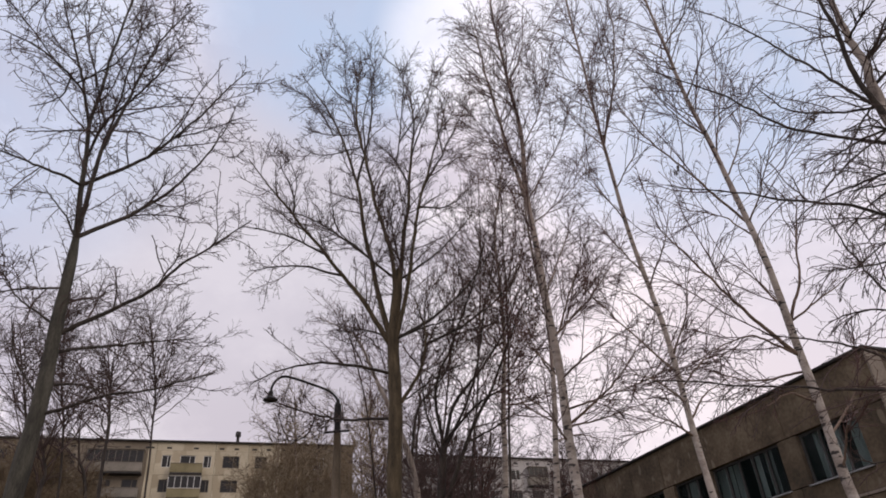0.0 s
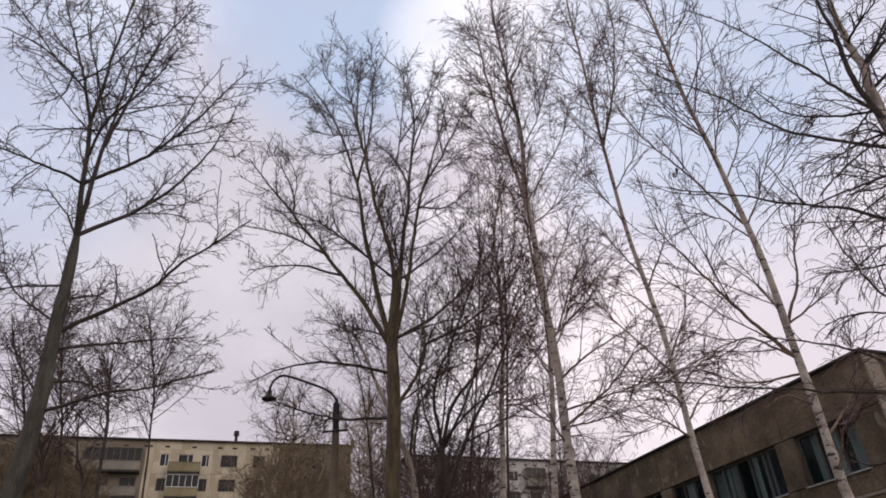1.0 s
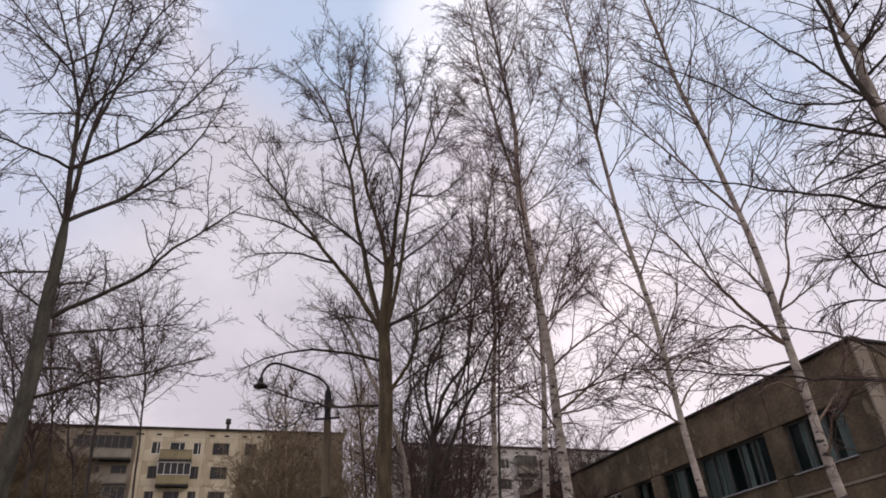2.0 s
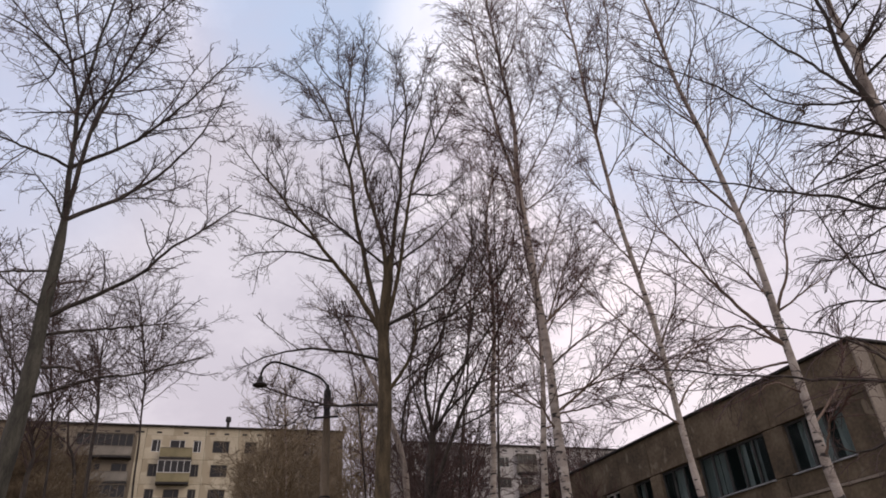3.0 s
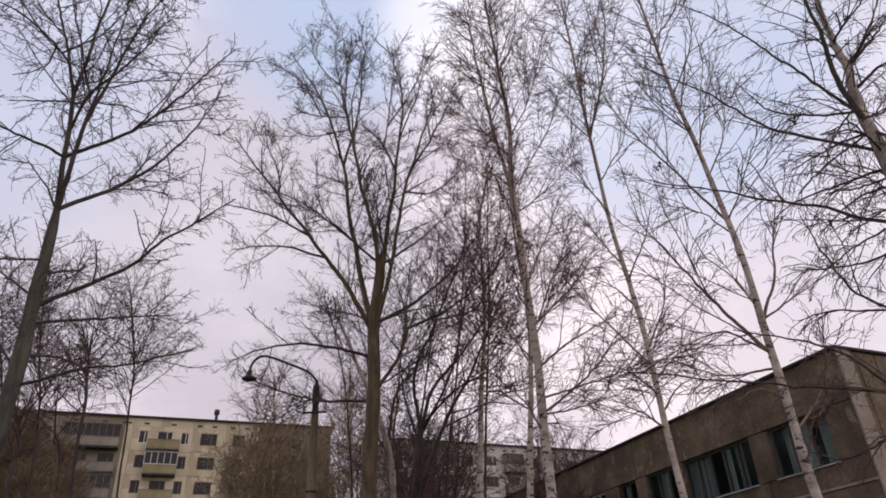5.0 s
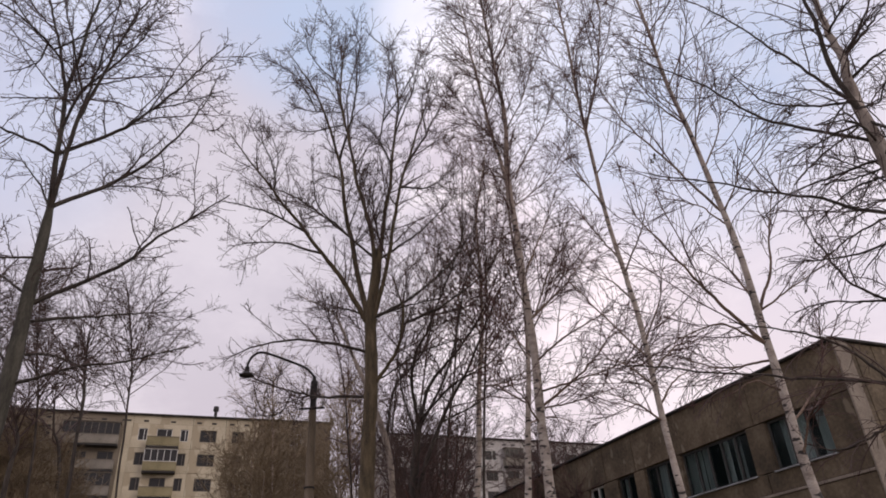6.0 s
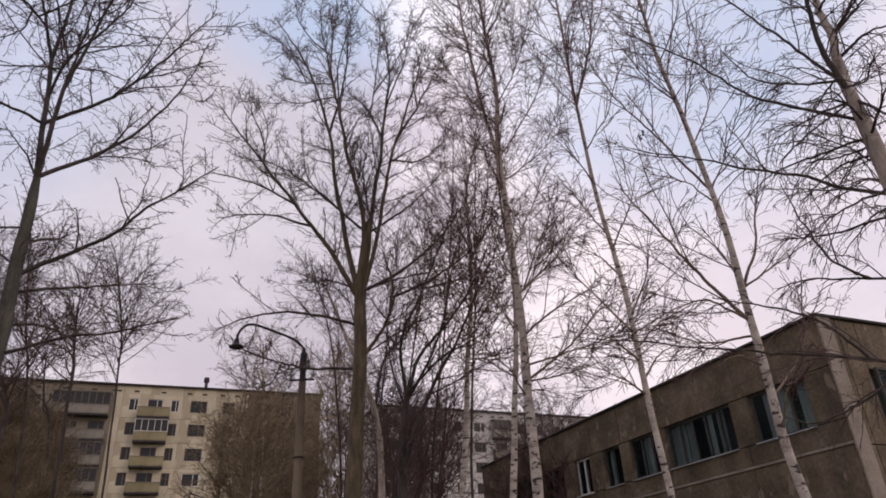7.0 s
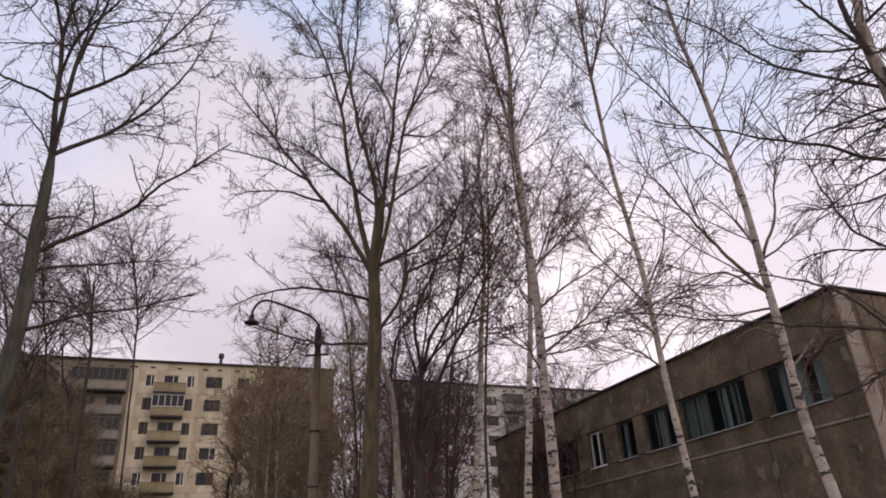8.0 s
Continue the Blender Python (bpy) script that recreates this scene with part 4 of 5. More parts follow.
plant(0.13, 0.025, (-5.69, 43.61, -0.1), (-5.79, 43.6, 6.47), (-5.9, 43.58, 11.52), (-6.18, 43.55, 16.57))
plant(0.12, 0.025, (-9.78, 46.97, -0.1), (-9.93, 46.94, 7.02), (-10.13, 46.9, 11.62), (-10.41, 46.84, 16.22))
plant(0.12, 0.025, (-13.53, 43.94, -0.1), (-13.45, 43.96, 6.88), (-13.25, 44.02, 10.24), (-13.26, 44.02, 13.61))
plant(0.12, 0.025, (-9.34, 49.1, -0.1), (-9.23, 49.12, 7.22), (-9.02, 49.16, 11.39), (-8.91, 49.18, 15.56))
plant(0.08, 0.025, (-9.51, 36.77, -0.1), (-9.5, 36.77, 5.93), (-9.51, 36.77, 8.12), (-9.49, 36.77, 10.31))
plant(0.13, 0.025, (-5.69, 51.67, -0.1), (-5.85, 51.65, 7.32), (-6.05, 51.63, 13.55), (-6.52, 51.57, 19.76))
plant = Grove("bare dark tree in front of the grey apartment block", 60, BARK_DARK, TWIG, FARTREE, 0.2).plant
plant(0.12, 0.02, (5.38, 33.57, -0.1), (5.52, 33.55, 4.85), (5.73, 33.51, 7.38), (5.88, 33.49, 9.91))
plant(0.12, 0.02, (-2.92, 32.86, -0.1), (-2.8, 32.87, 5.19), (-2.62, 32.88, 8.4), (-2.44, 32.89, 11.61))
plant(0.12, 0.02, (-0.23, 35.99, -0.1), (0.03, 35.99, 5.38), (0.47, 35.99, 8.87), (0.86, 35.98, 12.36))
plant(0.12, 0.02, (-1.22, 26.97, -0.1), (-0.81, 26.98, 4.47), (-0.33, 26.99, 6.86), (0.28, 26.99, 9.22))
plant(0.12, 0.02, (4.84, 39.7, -0.1), (4.97, 39.68, 5.53), (5.18, 39.66, 9.03), (5.41, 39.63, 12.53))
plant(0.09, 0.02, (-1.8, 24.92, -0.1), (-1.53, 24.94, 4.29), (-1.35, 24.95, 6.2), (-0.92, 24.97, 8.06))
plant(0.1, 0.02, (7.41, 37.27, -0.1), (7.56, 37.24, 5.14), (7.87, 37.18, 7.32), (7.89, 37.17, 9.52))
plant = Grove("tall bare tree with fine twigs behind the nearer trunks", 100, BARK_DARK, TWIG_RED, BEHIND, 0.3).plant
plant(0.055, 0.015, (-0.35, 25.02, -0.1), (0.02, 25.02, 6.86), (0.5, 25.01, 10.32), (0.91, 25, 13.79), (1.26, 24.98, 17.27), (1.47, 24.97, 20.76))
plant(0.05, 0.015, (1.05, 22.99, -0.1), (1.28, 22.98, 6.34), (1.58, 22.96, 9.67), (1.89, 22.94, 13), (2.09, 22.92, 16.33), (2.33, 22.9, 19.67))
plant(0.05, 0.015, (-1.72, 26.98, -0.1), (-1.26, 26.99, 7.36), (-0.87, 27, 10.06), (-0.45, 27.01, 12.76), (-0.06, 27.02, 15.45), (0.02, 27.02, 18.18))
plant(0.04, 0.015, (-3.29, 27.84, -0.1), (-3.74, 27.77, 7.71), (-3.93, 27.74, 9.88), (-4.2, 27.7, 12.04), (-4.7, 27.62, 14.16), (-5.31, 27.51, 16.25))
plant(0.04, 0.015, (-2.31, 25.92, -0.1), (-2.04, 25.94, 7.2), (-1.84, 25.95, 9.67), (-1.62, 25.97, 12.14), (-1.35, 25.98, 14.6), (-1.07, 25.99, 17.07))
plant(0.035, 0.015, (-2.88, 29.88, -0.1), (-3.18, 29.85, 8.1), (-3.26, 29.84, 10.58), (-3.4, 29.82, 13.04), (-3.86, 29.77, 15.47), (-4.19, 29.72, 17.93))
plant = Grove("low bare sapling in undergrowth between the trunks", 120, BARK_DARK, TWIG_RED, UNDER, 0.05).plant
plant(0.06, 0.015, (-2.23, 29.9, -0.1), (-2.2, 29.9, 4.45), (-2.05, 29.92, 6.92), (-2.11, 29.91, 9.4))
plant(0.06, 0.015, (-1.22, 32.97, -0.1), (-1.02, 32.97, 4.67), (-0.73, 32.98, 7.82), (-0.36, 32.99, 10.95))
plant(0.05, 0.015, (3.92, 31.76, -0.1), (4.07, 31.74, 4.31), (4.38, 31.69, 6.64), (4.46, 31.68, 8.98))
plant(0.05, 0.015, (-4.62, 35.68, -0.1), (-4.58, 35.69, 5.1), (-4.54, 35.69, 8.06), (-4.48, 35.7, 11.01))
plant(0.05, 0.015, (5.94, 37.54, -0.1), (6.24, 37.48, 4.74), (6.54, 37.43, 7.03), (6.97, 37.35, 9.3))
plant = Grove("low brown bare sapling in a tangle behind the trunks", 140, BARK_DARK, TWIG_RED, UNDER, 0.05).plant
plant(0.05, 0.015, (-0.4, 24.0, -0.1), (-0.2, 24.0, 3.2), (0.2, 24.0, 5.6), (0.5, 24.0, 7.6))
plant(0.05, 0.015, (2.3, 27.5, -0.1), (2.4, 27.5, 2.9), (2.6, 27.4, 4.8), (2.9, 27.4, 6.3))
plant(0.05, 0.015, (4.4, 28.5, -0.1), (4.6, 28.5, 3.2), (5.0, 28.4, 5.2), (5.2, 28.4, 7.0))
plant(0.05, 0.015, (5.3, 31.0, -0.1), (5.5, 31.0, 3.6), (5.8, 30.9, 5.9), (6.1, 30.9, 7.8))
plant(0.05, 0.015, (7.4, 35.0, -0.1), (7.6, 35.0, 4.0), (7.9, 34.9, 6.6), (8.3, 34.9, 8.8))
plant(0.05, 0.015, (3.7, 33.5, -0.1), (3.9, 33.5, 3.6), (4.1, 33.4, 6.0), (4.3, 33.4, 8.0))
plant(0.05, 0.015, (-1.5, 22.5, -0.1), (-1.3, 22.5, 2.9), (-1.2, 22.4, 5.0), (-0.9, 22.4, 6.8))
plant = Grove("low brown bare tree in a thicket by the cream block", 80, BARK_DARK, TWIG_BROWN, THICKET, 0.05).plant
plant(0.09, 0.02, (-25.65, 42.89, -0.1), (-26.11, 42.6, 6.78), (-26.67, 42.25, 10.84), (-27.46, 41.74, 14.84))
plant(0.09, 0.02, (-22.33, 40.19, -0.1), (-22.73, 39.95, 6.37), (-23.42, 39.55, 9.97), (-23.89, 39.27, 13.61))
plant(0.08, 0.02, (-23.7, 46.26, -0.1), (-24.18, 46, 7), (-24.77, 45.68, 10.8), (-25.47, 45.3, 14.57))
plant(0.08, 0.02, (-20.53, 43.36, -0.1), (-20.73, 43.21, 3.4), (-21.0, 43.03, 5.6), (-21.2, 42.89, 7.6))
plant(0.08, 0.02, (-19.87, 44.76, -0.1), (-20.0, 44.65, 3.2), (-20.15, 44.54, 5.2), (-20.25, 44.49, 6.9))
plant(0.08, 0.02, (-21.85, 38.16, -0.1), (-22.6, 37.88, 6.8), (-23.3, 37.61, 10.2), (-23.9, 37.29, 13.6))
plant(0.09, 0.02, (-28.2, 44.5, -0.1), (-28.6, 44.2, 6.5), (-29.1, 43.9, 11.0), (-29.7, 43.5, 15.2))
plant(0.09, 0.02, (-24.6, 38.6, -0.1), (-25.0, 38.3, 5.8), (-25.5, 38.0, 9.6), (-26.0, 37.7, 13.0))
plant(0.08, 0.02, (-20.4, 36.2, -0.1), (-20.7, 36.0, 4.6), (-21.1, 35.7, 7.6), (-21.5, 35.4, 10.2))
plant(0.08, 0.02, (-18.6, 35.0, -0.1), (-18.8, 34.9, 3.4), (-19.0, 34.7, 5.6), (-19.3, 34.5, 7.4))
plant(0.08, 0.02, (-22.9, 37.0, -0.1), (-23.2, 36.8, 4.8), (-23.6, 36.5, 8.0), (-24.0, 36.2, 11.2))
plant = Grove("brown birch with hanging twigs in a thicket by the cream block", 90, BARK_BIRCH, TWIG_BROWN, CURTAINED, 0.05).plant
plant(0.13, 0.03, (-12.93, 46.2, -0.1), (-12.99, 46.18, 6.48), (-13.09, 46.16, 10.31), (-13.19, 46.13, 14.15))
plant(0.13, 0.03, (-11.03, 48.75, -0.1), (-11.04, 48.74, 6.62), (-11.08, 48.73, 10.98), (-11.09, 48.73, 15.34))
plant(0.13, 0.03, (-7.93, 46.31, -0.1), (-7.95, 46.3, 6.24), (-7.98, 46.3, 10.28), (-8.02, 46.29, 14.32))
plant(0.12, 0.03, (-12.72, 50.4, -0.1), (-12.79, 50.38, 6.85), (-12.93, 50.34, 11.04), (-13.03, 50.32, 15.22))
plant(0.12, 0.03, (-8.55, 44.16, -0.1), (-8.61, 44.15, 6.08), (-8.74, 44.12, 9.74), (-8.81, 44.11, 13.4))


# ---- apartment blocks ----
def lattice(xs, zs, holes, y0, y1):
    """One joined slab on a grid of lines, open where (column, row) is in holes."""
    bm = bmesh.new()
    v = [[bm.verts.new((x, y0, z)) for z in zs] for x in xs]
    faces = [bm.faces.new((v[i][j], v[i + 1][j], v[i + 1][j + 1], v[i][j + 1])) for i in range(len(xs) - 1) for j in range(len(zs) - 1) if (i, j) not in holes]
    grown = bmesh.ops.extrude_face_region(bm, geom=faces)
    bmesh.ops.translate(bm, vec=(0, y1 - y0, 0), verts=[g for g in grown["geom"] if isinstance(g, bmesh.types.BMVert)])
    bmesh.ops.recalc_face_normals(bm, faces=bm.faces[:])
    return bm


def sash(x0, x1, z0, z1, bars, y0=-0.16, y1=-0.08, f=0.07):
    """A window frame with upright bars, as one piece."""
    xs = [x0, x0 + f]
    for m in bars:
        xs += [m - 0.035, m + 0.035]
    xs += [x1 - f, x1]
    return lattice(xs, [z0, z0 + f, z1 - f, z1], {(i, 1) for i in range(1, len(xs) - 1, 2)}, y0, y1)


def window_set(building, w, h, frame_mat, mullions):
    """A window whose parts can be repeated: (frame, pane)."""
    frame_ob = part("window", sash(0, w, 0, h, mullions), frame_mat, building)
    pane = part("pane", boxes((0.07, w - 0.07, -0.135, -0.125, 0.07, h - 0.07)), FAR_GLASS, frame_ob)
    return frame_ob, pane


def holed_panel(w, h, holes, depth=0.3, joint=0.012):
    """A wall panel w by h whose holes (x0, x1, z0, z1) share one sill and head line."""
    g = joint
    if not holes:
        return boxes((g, w - g, -depth, 0, g, h - g))
    xs = [g] + [x for a in holes for x in a[:2]] + [w - g]
    return lattice(xs, [g, holes[0][2], holes[0][3], h - g], {(i, 1) for i in range(1, len(xs) - 1, 2)}, -depth, 0)


def block(name, label, origin, turn, bays, storeys, h, z_first, top, depth, length, seed):
    """A panel-built block. bays: (start, width, material, holes, extra)."""
    house = tagged(new(name), label, "building")
    house.matrix_world = pose(*origin, 0, 0, turn)
    # solid core set back behind the panels, painted with the rooms' darkness
    part("wall", boxes((0, length, -depth, -0.34, 0, top - 0.3)), ROOM_SHADE, house)
    for x0, x1 in ((-0.3, 0.0), (length, length + 0.3)):
        part("wall", boxes((x0, x1, -depth, 0, 0, top)), bays[0][2], house)
    part("wall", boxes((0, length, -depth - 0.3, -depth, 0, top)), bays[0][2], house)
    part("wall", boxes((0, length, -0.3, 0, 0, z_first)), bays[0][2], house)
    roof = part("roof", boxes((-0.6, length + 0.6, -depth - 0.6, 0.38, top, top + 0.16)), TAR, house, "flat tar-edged roof slab")
    attic = z_first + storeys * h
    kit = {}
    for b, (s, w, mat, gaps, extra) in enumerate(bays):
        holes = [(x0, x1, 0.85, 2.27) for x0, x1 in gaps]
        bottom = part("panel", boxes((0.02, w - 0.02, -0.3, 0, 0, top - attic)), mat, house)
        bottom.location = (s, 0, attic)
        vent = part("vent", boxes((0, 0.55, -0.02, 0.012, 0, 0.22)), TAR, house)
        vent.location = (s + w * 0.3, 0, top - 0.75)
        again(vent, house, pose(s + w * 0.75, 0, top - 0.75))
        first = None
        for k in range(storeys):
            z = z_first + k * h
            if first is None:
                first = part("panel", holed_panel(w, h, holes), mat, house)
                first.location = (s, 0, z)
            else:
                again(first, house, pose(s, 0, z))
            for x0, x1, z0, z1 in holes:
                key = (round(x1 - x0, 2), round(z1 - z0, 2), (k * 7 + b * 3 + seed) % 4 == 0)
                if key not in kit:
                    ww = x1 - x0
                    kit[key] = window_set(house, ww, z1 - z0, WHITE if key[2] else DULLWOOD, [ww * 0.36])
                    kit[key][0].matrix_local = pose(s + x0, 0, z + z0)
                else:
                    f2 = again(kit[key][0], house, pose(s + x0, 0, z + z0))
                    again(kit[key][1], f2, Matrix())
            if extra:
                extra(house, s, z, k)
    return house, roof


balcony_kit = {}


def balcony(house, s, z, k, x0, x1, out, sheet, glazed):
    """A balcony: slab, sheeted parapet, and glazing on some floors."""
    key = (round(x1 - x0, 2), sheet.name, glazed)
    if key in balcony_kit:
        slab, rest = balcony_kit[key]
        s2 = again(slab, house, pose(s + x0, 0, z))
        for r in rest:
            again(r, s2, Matrix())
        return
    w = x1 - x0
    slab = part("balcony", boxes((0, w, 0, out, -0.16, 0)), TAR, house, "balcony slab with a sheeted parapet")
    slab.matrix_local = pose(s + x0, 0, z)
    rest = [part("parapet", boxes((0, w, out - 0.06, out, 0.06, 1.05), (0, 0.06, 0, out - 0.06, 0.06, 1.05), (w - 0.06, w, 0, out - 0.06, 0.06, 1.05)), sheet, slab),
            part("rail", boxes((-0.02, w + 0.02, out - 0.08, out + 0.03, 1.05, 1.11)), WHITE if glazed and sheet is BALC else DULLWOOD, slab)]
    if glazed:
        n = max(3, round(w / 0.75))
        rest.append(part("glazing_frame", boxes(*[(w * i / n - 0.03, w * i / n + 0.03, out - 0.06, out, 1.11, 2.4) for i in range(n + 1)],
                                                (0, w, out - 0.07, out + 0.01, 2.4, 2.48)), WHITE if sheet is BALC else DULLWOOD, slab))
        rest.append(part("pane", boxes((0.03, w - 0.03, out - 0.035, out - 0.025, 1.11, 2.4)), FAR_GLASS, slab))
        rest.append(part("canopy", boxes((-0.05, w + 0.05, 0.004, out + 0.1, 2.48, 2.54)), DULLWOOD, slab))
    balcony_kit[key] = slab, rest


def front_balcony(house, s, z, k):
    balcony(house, s, z, k, 1.3, 4.8, 1.1, BALC, k == 7)


def loggia(house, s, z, k):
    balcony(house, s, z, k, 0.3, 6.2, 1.2, LOGGIA, k % 3 != 1)


cream_bays = [
    (0.0, 2.8, BUFF, [], None),
    (2.8, 2.8, BUFF, [(0.5, 1.9)], None),
    (5.6, 3.0, BUFF, [(0.6, 2.3)], None),
    (8.6, 3.8, CREAM, [(1.6, 3.0)], None),
    (12.4, 3.8, CREAM, [(1.0, 2.9)], None),
    (16.2, 6.6, CREAM, [(0.4, 1.3), (2.2, 3.9), (4.9, 5.9)], front_balcony),
    (22.8, 0.9, CREAM, [], None),
    (23.7, 6.6, BUFF, [(0.6, 2.3), (3.4, 5.4)], loggia),
    (30.3, 3.6, BUFF, [(0.9, 2.6)], None),
    (33.9, 3.6, BUFF, [(0.9, 2.6)], None),
    (37.5, 6.6, BUFF, [(0.6, 2.3), (3.4, 5.4)], loggia),
    (44.1, 3.9, BUFF, [(1.0, 2.9)], None),
]
cream_block, cream_roof = block("apartment_building", "nine-storey cream panel apartment block with olive balconies", (-14.71, 86.03, 0), -160.16,
                                cream_bays, 9, 2.8, 0.85, 27.0, 12.0, 48.0, 1)
bm = bmesh.new()
cone(bm, 0.18, 0.18, 27.1, 28.1, 12, (13.8, -0.6))
cone(bm, 0.34, 0.30, 28.1, 28.65, 12, (13.8, -0.6))
part("chimney", bm, TAR, cream_block, "dark capped vent pipe")
bm = bmesh.new()
cone(bm, 0.12, 0.12, 27.1, 27.6, 10, (31, -3))
part("chimney", bm, TAR, cream_block)

grey_bays = [(i * 3.3, 3.3, GREYP, [(0.75, 2.55)] if i % 4 != 3 else [(1.1, 2.2)],
              (lambda house, s, z, k: balcony(house, s, z, k, 0.2, 3.1, 0.9, LOGGIA, k % 2 == 0)) if i % 4 == 1 else None) for i in range(11)]
block("apartment_building", "nine-storey pale grey panel block seen through branches", (26.3, 105.7, 0), -158.5,
      grey_bays, 9, 2.8, 0.85, 27.0, 12.0, 36.3, 2)


# ---- school ----
school = tagged(new("school_building"), "low two-storey weathered brown concrete school with teal windows", "building")
school.matrix_world = pose(10.76, 17.58, 0, 0, 0, 112.0)
S_LEN, S_DEEP, S_TOP = 22.0, 13.0, 8.38
# core and slabs behind the windows, near-black in place of interior shade
part("wall", boxes((0.35, S_LEN, -S_DEEP, -1.6, 0, 8.05)), ROOM_SHADE, school)
part("floor_slab", boxes((0.3, S_LEN, -1.6, -0.32, 4.6, 4.75), (0.3, S_LEN, -1.6, -0.32, 7.6, 7.75)), ROOM_SHADE, school)
part("roof", boxes((0.02, S_LEN, -S_DEEP + 0.02, -0.02, 8.05, 8.33)), TAR, school)
part("roof_edge", boxes((-0.10, S_LEN, -0.10, 0.10, 8.38, 8.46), (-0.10, 0.10, -S_DEEP, -0.10, 8.38, 8.46), bevel=0.015), TAR, school, "dark metal roof flashing")

SILL, HEAD = 5.56, 6.98
openings = [(0.95, 3.05, 3), (3.85, 7.0, 5), (7.35, 9.1, 3), (9.75, 10.85, 2), (11.85, 12.95, 2), (13.9, 15.6, 3), (16.6, 18.6, 3)]


def panel(x0, x1, z0, z1, mat):
    g = 0.012
    return part("panel", boxes((x0 + g, x1 - g, -0.3, 0, z0 + g, z1 - g), bevel=0.012), mat, school)


x = 0.0
for w in (3.45, 3.75, 2.4, 2.0, 2.0, 2.7, 2.9, 2.8):          # parapet course
    panel(x, x + w, HEAD, S_TOP, CONCRETE)
    panel(x, x + w, 4.98, SILL, CONCRETE)
    panel(x, x + w, 1.7, 4.9, CONCRETE)
    panel(x, x + w, 0.0, 1.7, CONCRETE)
    x += w
part("string_course", boxes((0, S_LEN, -0.3, 0.035, 4.9, 4.98), bevel=0.01), CONCRETE_PALE, school, "pale worn ledge under the windows")
x = 0.0
for i, (a, b, n) in enumerate(openings + [(S_LEN, S_LEN, 0)]):
    panel(x, a, SILL, HEAD, CONCRETE)
    x = b
rng = random.Random(5)
for a, b, n in openings:
    white = 11 < a < 13
    mat = WHITE if white else DARKWOOD
    frame_ob = part("window", sash(a, b, SILL, HEAD, [a + (b - a) * i / n for i in range(1, n)], -0.2, -0.12), mat, school, "white painted window frame" if white else "weathered window frame")
    for i in range(n):
        u0, u1 = a + (b - a) * i / n + 0.05, a + (b - a) * (i + 1) / n - 0.05
        part("pane", boxes((u0, u1, -0.165, -0.158, SILL + 0.07, HEAD - 0.07)), SCHOOL_GLASS, frame_ob).visible_shadow = False
    part("sill", boxes((a - 0.05, b + 0.05, -0.12, 0.07, SILL - 0.04, SILL), bevel=0.008), WHITE if white else ZINC, frame_ob, "white window sill" if white else "dull zinc window sill")
    # curtains hang behind some of the panes
    u = a + 0.1
    while u < b - 0.3:
        w = rng.uniform(0.18, 0.5)
        if rng.random() < 0.8:
            bm = bmesh.new()
            n2 = max(3, int(w / 0.05))
            cols = [[bm.verts.new((u + w * j / n2, -0.27 + 0.03 * math.sin(j * 2.1), z)) for z in (SILL - 0.3, HEAD + 0.1)] for j in range(n2 + 1)]
            for c0, c1 in zip(cols, cols[1:]):
                bm.faces.new((c0[0], c1[0], c1[1], c0[1]))
            bmesh.ops.solidify(bm, geom=bm.faces[:], thickness=0.01)
            part("curtain", bm, CURTAIN, frame_ob, "hanging grey-green curtain")
        u += w + rng.uniform(0.02, 0.35)

# end wall of the school, turned to the side
for y0, y1, mat in ((0.0, 0.75, CONCRETE), (0.75, 1.5, CONCRETE), (1.5, 3.3, None), (3.3, 6.6, CONCRETE), (6.6, 9.9, CONCRETE), (9.9, 13.0, CONCRETE)):
    if mat is None:
        cuts = ((0, 1.7), (1.7, 4.9), (4.9, SILL), (HEAD, S_TOP))
        side = part("window", sash(y0, y1, SILL, HEAD, [(y0 + y1) / 2], -0.2, -0.12), DARKWOOD, school, "weathered window frame")
        side.matrix_local = pose(0, 0, 0, 0, 0, -90)
        part("pane", boxes((y0 + 0.07, y1 - 0.07, -0.165, -0.158, SILL + 0.07, HEAD - 0.07)), SCHOOL_GLASS, side)
        mat = CONCRETE
    else:
        cuts = ((0, 1.7), (1.7, 4.9), (4.9, S_TOP))
    for z0, z1 in cuts:
        part("panel", boxes((-0.004 if mat is CONCRETE else -0.03, 0.3, -y1 + 0.012, -max(y0, 0.31) - 0.012 if y0 < 0.3 else -y0 - 0.012, z0 + 0.012, z1 - 0.012), bevel=0.012), mat, school)
# backing sheet of the end wall, interior darkness painted on
part("wall", boxes((0.3, 0.35, -S_DEEP, -0.4, 0, 8.05)), ROOM_SHADE, school)
part("pilaster", boxes((-0.07, -0.006, -0.52, 0.03, 0, 8.37), bevel=0.02), CONCRETE_PALE, school, "pale weathered corner pilaster")


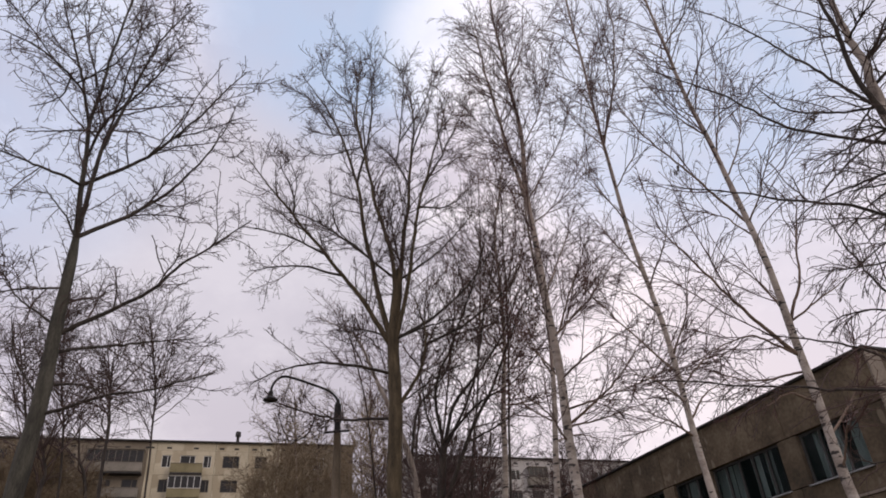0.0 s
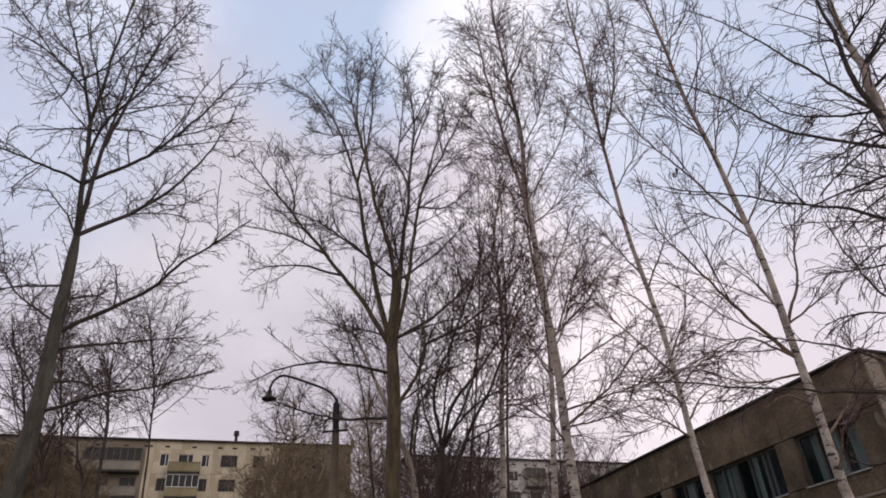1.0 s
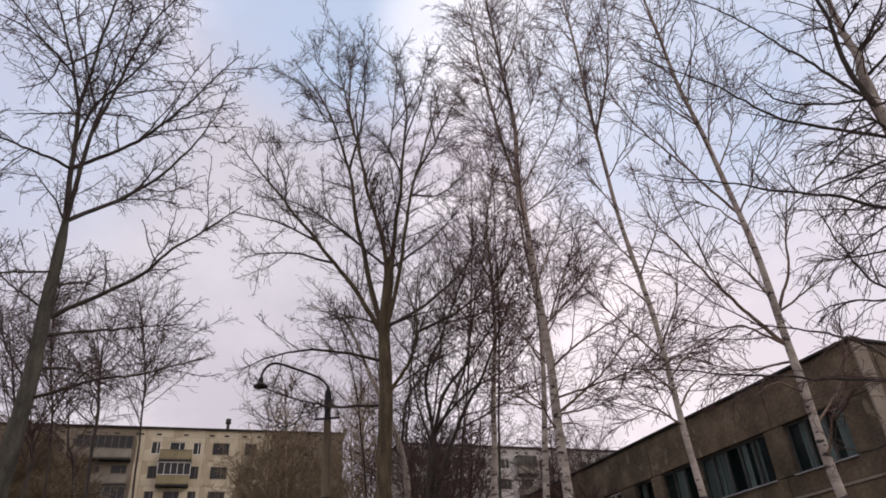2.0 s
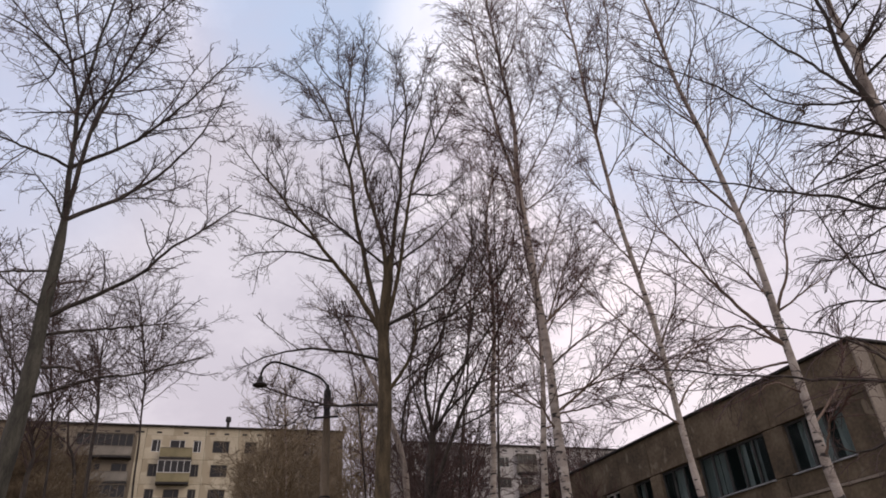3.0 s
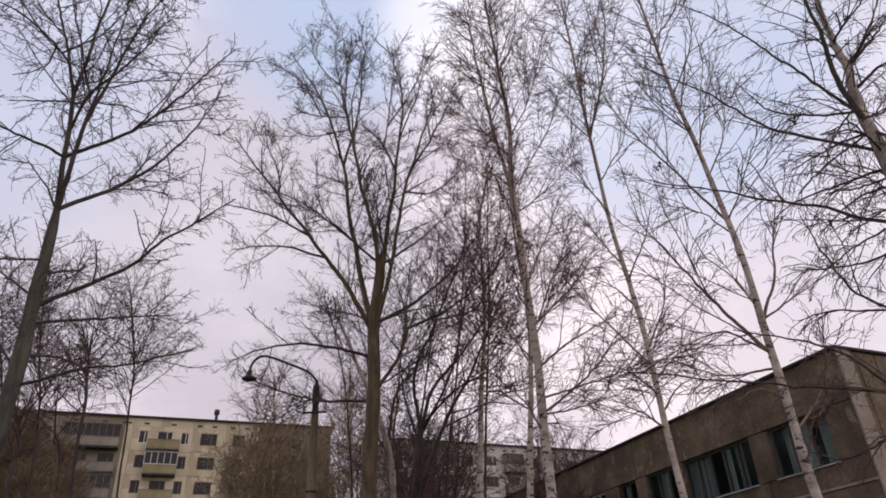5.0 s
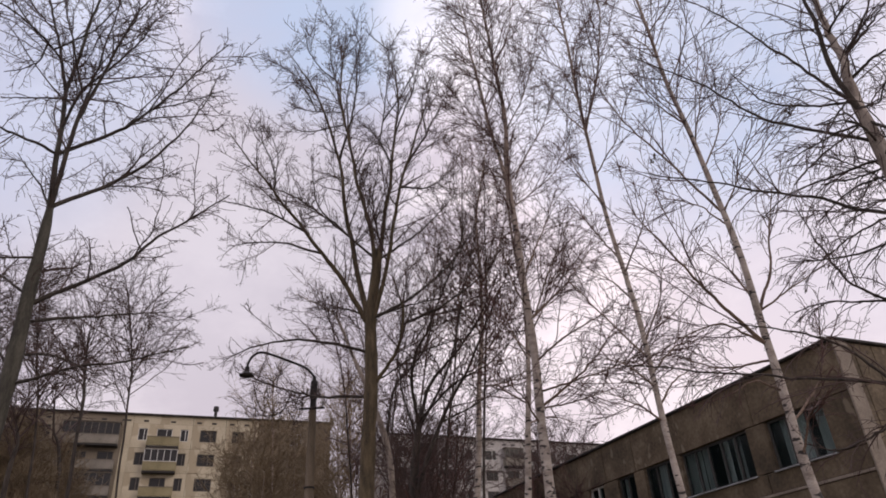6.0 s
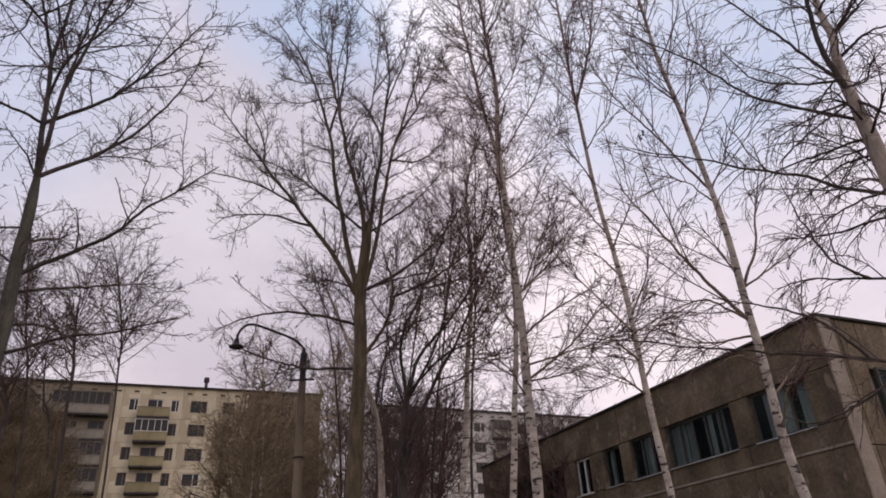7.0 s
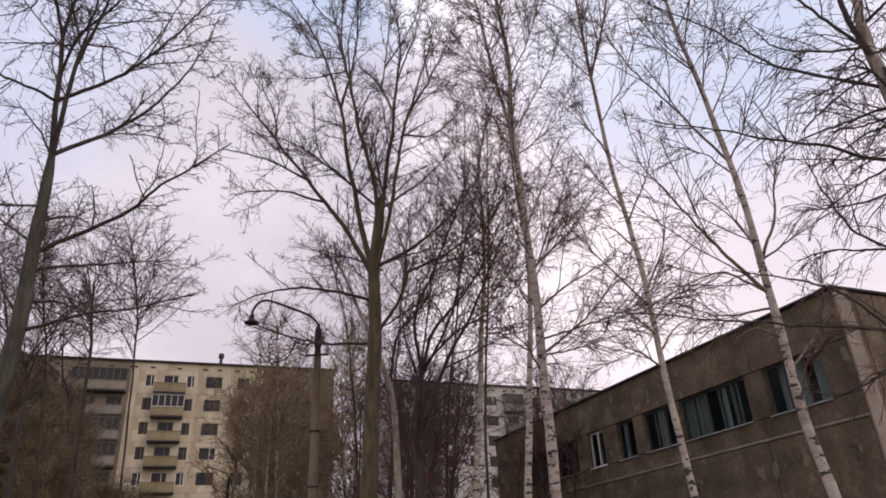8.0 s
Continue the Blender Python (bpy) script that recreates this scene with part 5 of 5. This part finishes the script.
# ---- street lamps ----
def street_lamp(label, base, top, reach, size, pole_mat):
    """A concrete pole with a dark bracket, a curved arm towards reach (x, y) and a bell-shaped lamp head."""
    lamp = tagged(new("street_lamp"), label, "street lamp")
    lamp.location = base
    bm = bmesh.new()
    cone(bm, 0.17 * size, 0.105 * size, -0.1, top - 0.95 * size, 18)
    part("pole", bm, pole_mat, lamp)
    bm = bmesh.new()
    cone(bm, 0.10 * size, 0.085 * size, top - 0.95 * size, top - 0.55 * size, 14)
    cone(bm, 0.115 * size, 0.115 * size, top - 0.62 * size, top - 0.56 * size, 14)
    cone(bm, 0.115 * size, 0.10 * size, top - 0.55 * size, top - 0.08 * size, 14)
    cone(bm, 0.07 * size, 0.045 * size, top - 0.08 * size, top + 0.1 * size, 12)
    part("bracket", bm, IRON, lamp, "black iron pole-top bracket")
    d = np.array(reach, float)
    arm_pts = [(0, 0, top), (d[0] * 0.04, d[1] * 0.04, top + 0.16 * size), (d[0] * 0.16, d[1] * 0.16, top + 0.36 * size), (d[0] * 0.45, d[1] * 0.45, top + 0.58 * size),
               (d[0] * 0.78, d[1] * 0.78, top + 0.78 * size), (d[0] * 0.92, d[1] * 0.92, top + 0.68 * size), (d[0] * 0.985, d[1] * 0.985, top + 0.46 * size), (d[0], d[1], top + 0.24 * size)]
    path = spline(arm_pts, 40)
    tube_part("arm", [tubes(path[None], np.full((1, 40), 0.036 * size), 10)], IRON, lamp, "curved black iron arm")
    zt = top + 0.24 * size
    bm = bmesh.new()
    prof = ((0.045, 0.08), (0.065, 0.06), (0.075, -0.05), (0.09, -0.08), (0.12, -0.12), (0.205, -0.18), (0.215, -0.20), (0.20, -0.21), (0.0, -0.19))
    rings = []
    for r, z in prof:
        rings.append([bm.verts.new((d[0] + max(r, 0.001) * size * math.cos(a * math.pi / 10), d[1] + max(r, 0.001) * size * math.sin(a * math.pi / 10), zt + z * size)) for a in range(20)])
    for q0, q1 in zip(rings, rings[1:]):
        for a in range(20):
            bm.faces.new((q0[a], q0[(a + 1) % 20], q1[(a + 1) % 20], q1[a]))
    bm.faces.new(rings[0])
    part("lamp_head", bm, IRON, lamp, "black enamelled bell-shaped lamp head")
    return lamp


lamp = street_lamp("concrete street lamp with curved black arm and bell shade", (-3.76, 19.62, 0), 8.78, (-1.92, -0.48), 1.0, POLE)
for z, w in ((8.22, 0.22), (7.84, 0.36)):                      # cross-arms with insulators
    arm = part("cross_arm", boxes((-w, w, -0.145, -0.105, z - 0.03, z + 0.03), bevel=0.008), IRON, lamp)
    for sx in (-1, 1):
        bm = bmesh.new()
        cone(bm, 0.014, 0.014, z + 0.03, z + 0.10, 8, (sx * (w - 0.05), -0.125))
        cone(bm, 0.05, 0.03, z + 0.10, z + 0.15, 10, (sx * (w - 0.05), -0.125))
        cone(bm, 0.042, 0.022, z + 0.15, z + 0.20, 10, (sx * (w - 0.05), -0.125))
        part("insulator", bm, PORCELAIN, arm, "small ribbed insulator")
for z in (4.1, 5.6):
    bm = bmesh.new()
    cone(bm, 0.155, 0.155, z, z + 0.04, 18)
    part("band", bm, IRON, lamp, "dark steel strap round the pole")
street_lamp("slim dark street lamp before the cream block", (-11.9, 38.14, 0), 7.2, (-1.35, -0.45), 0.75, IRON)
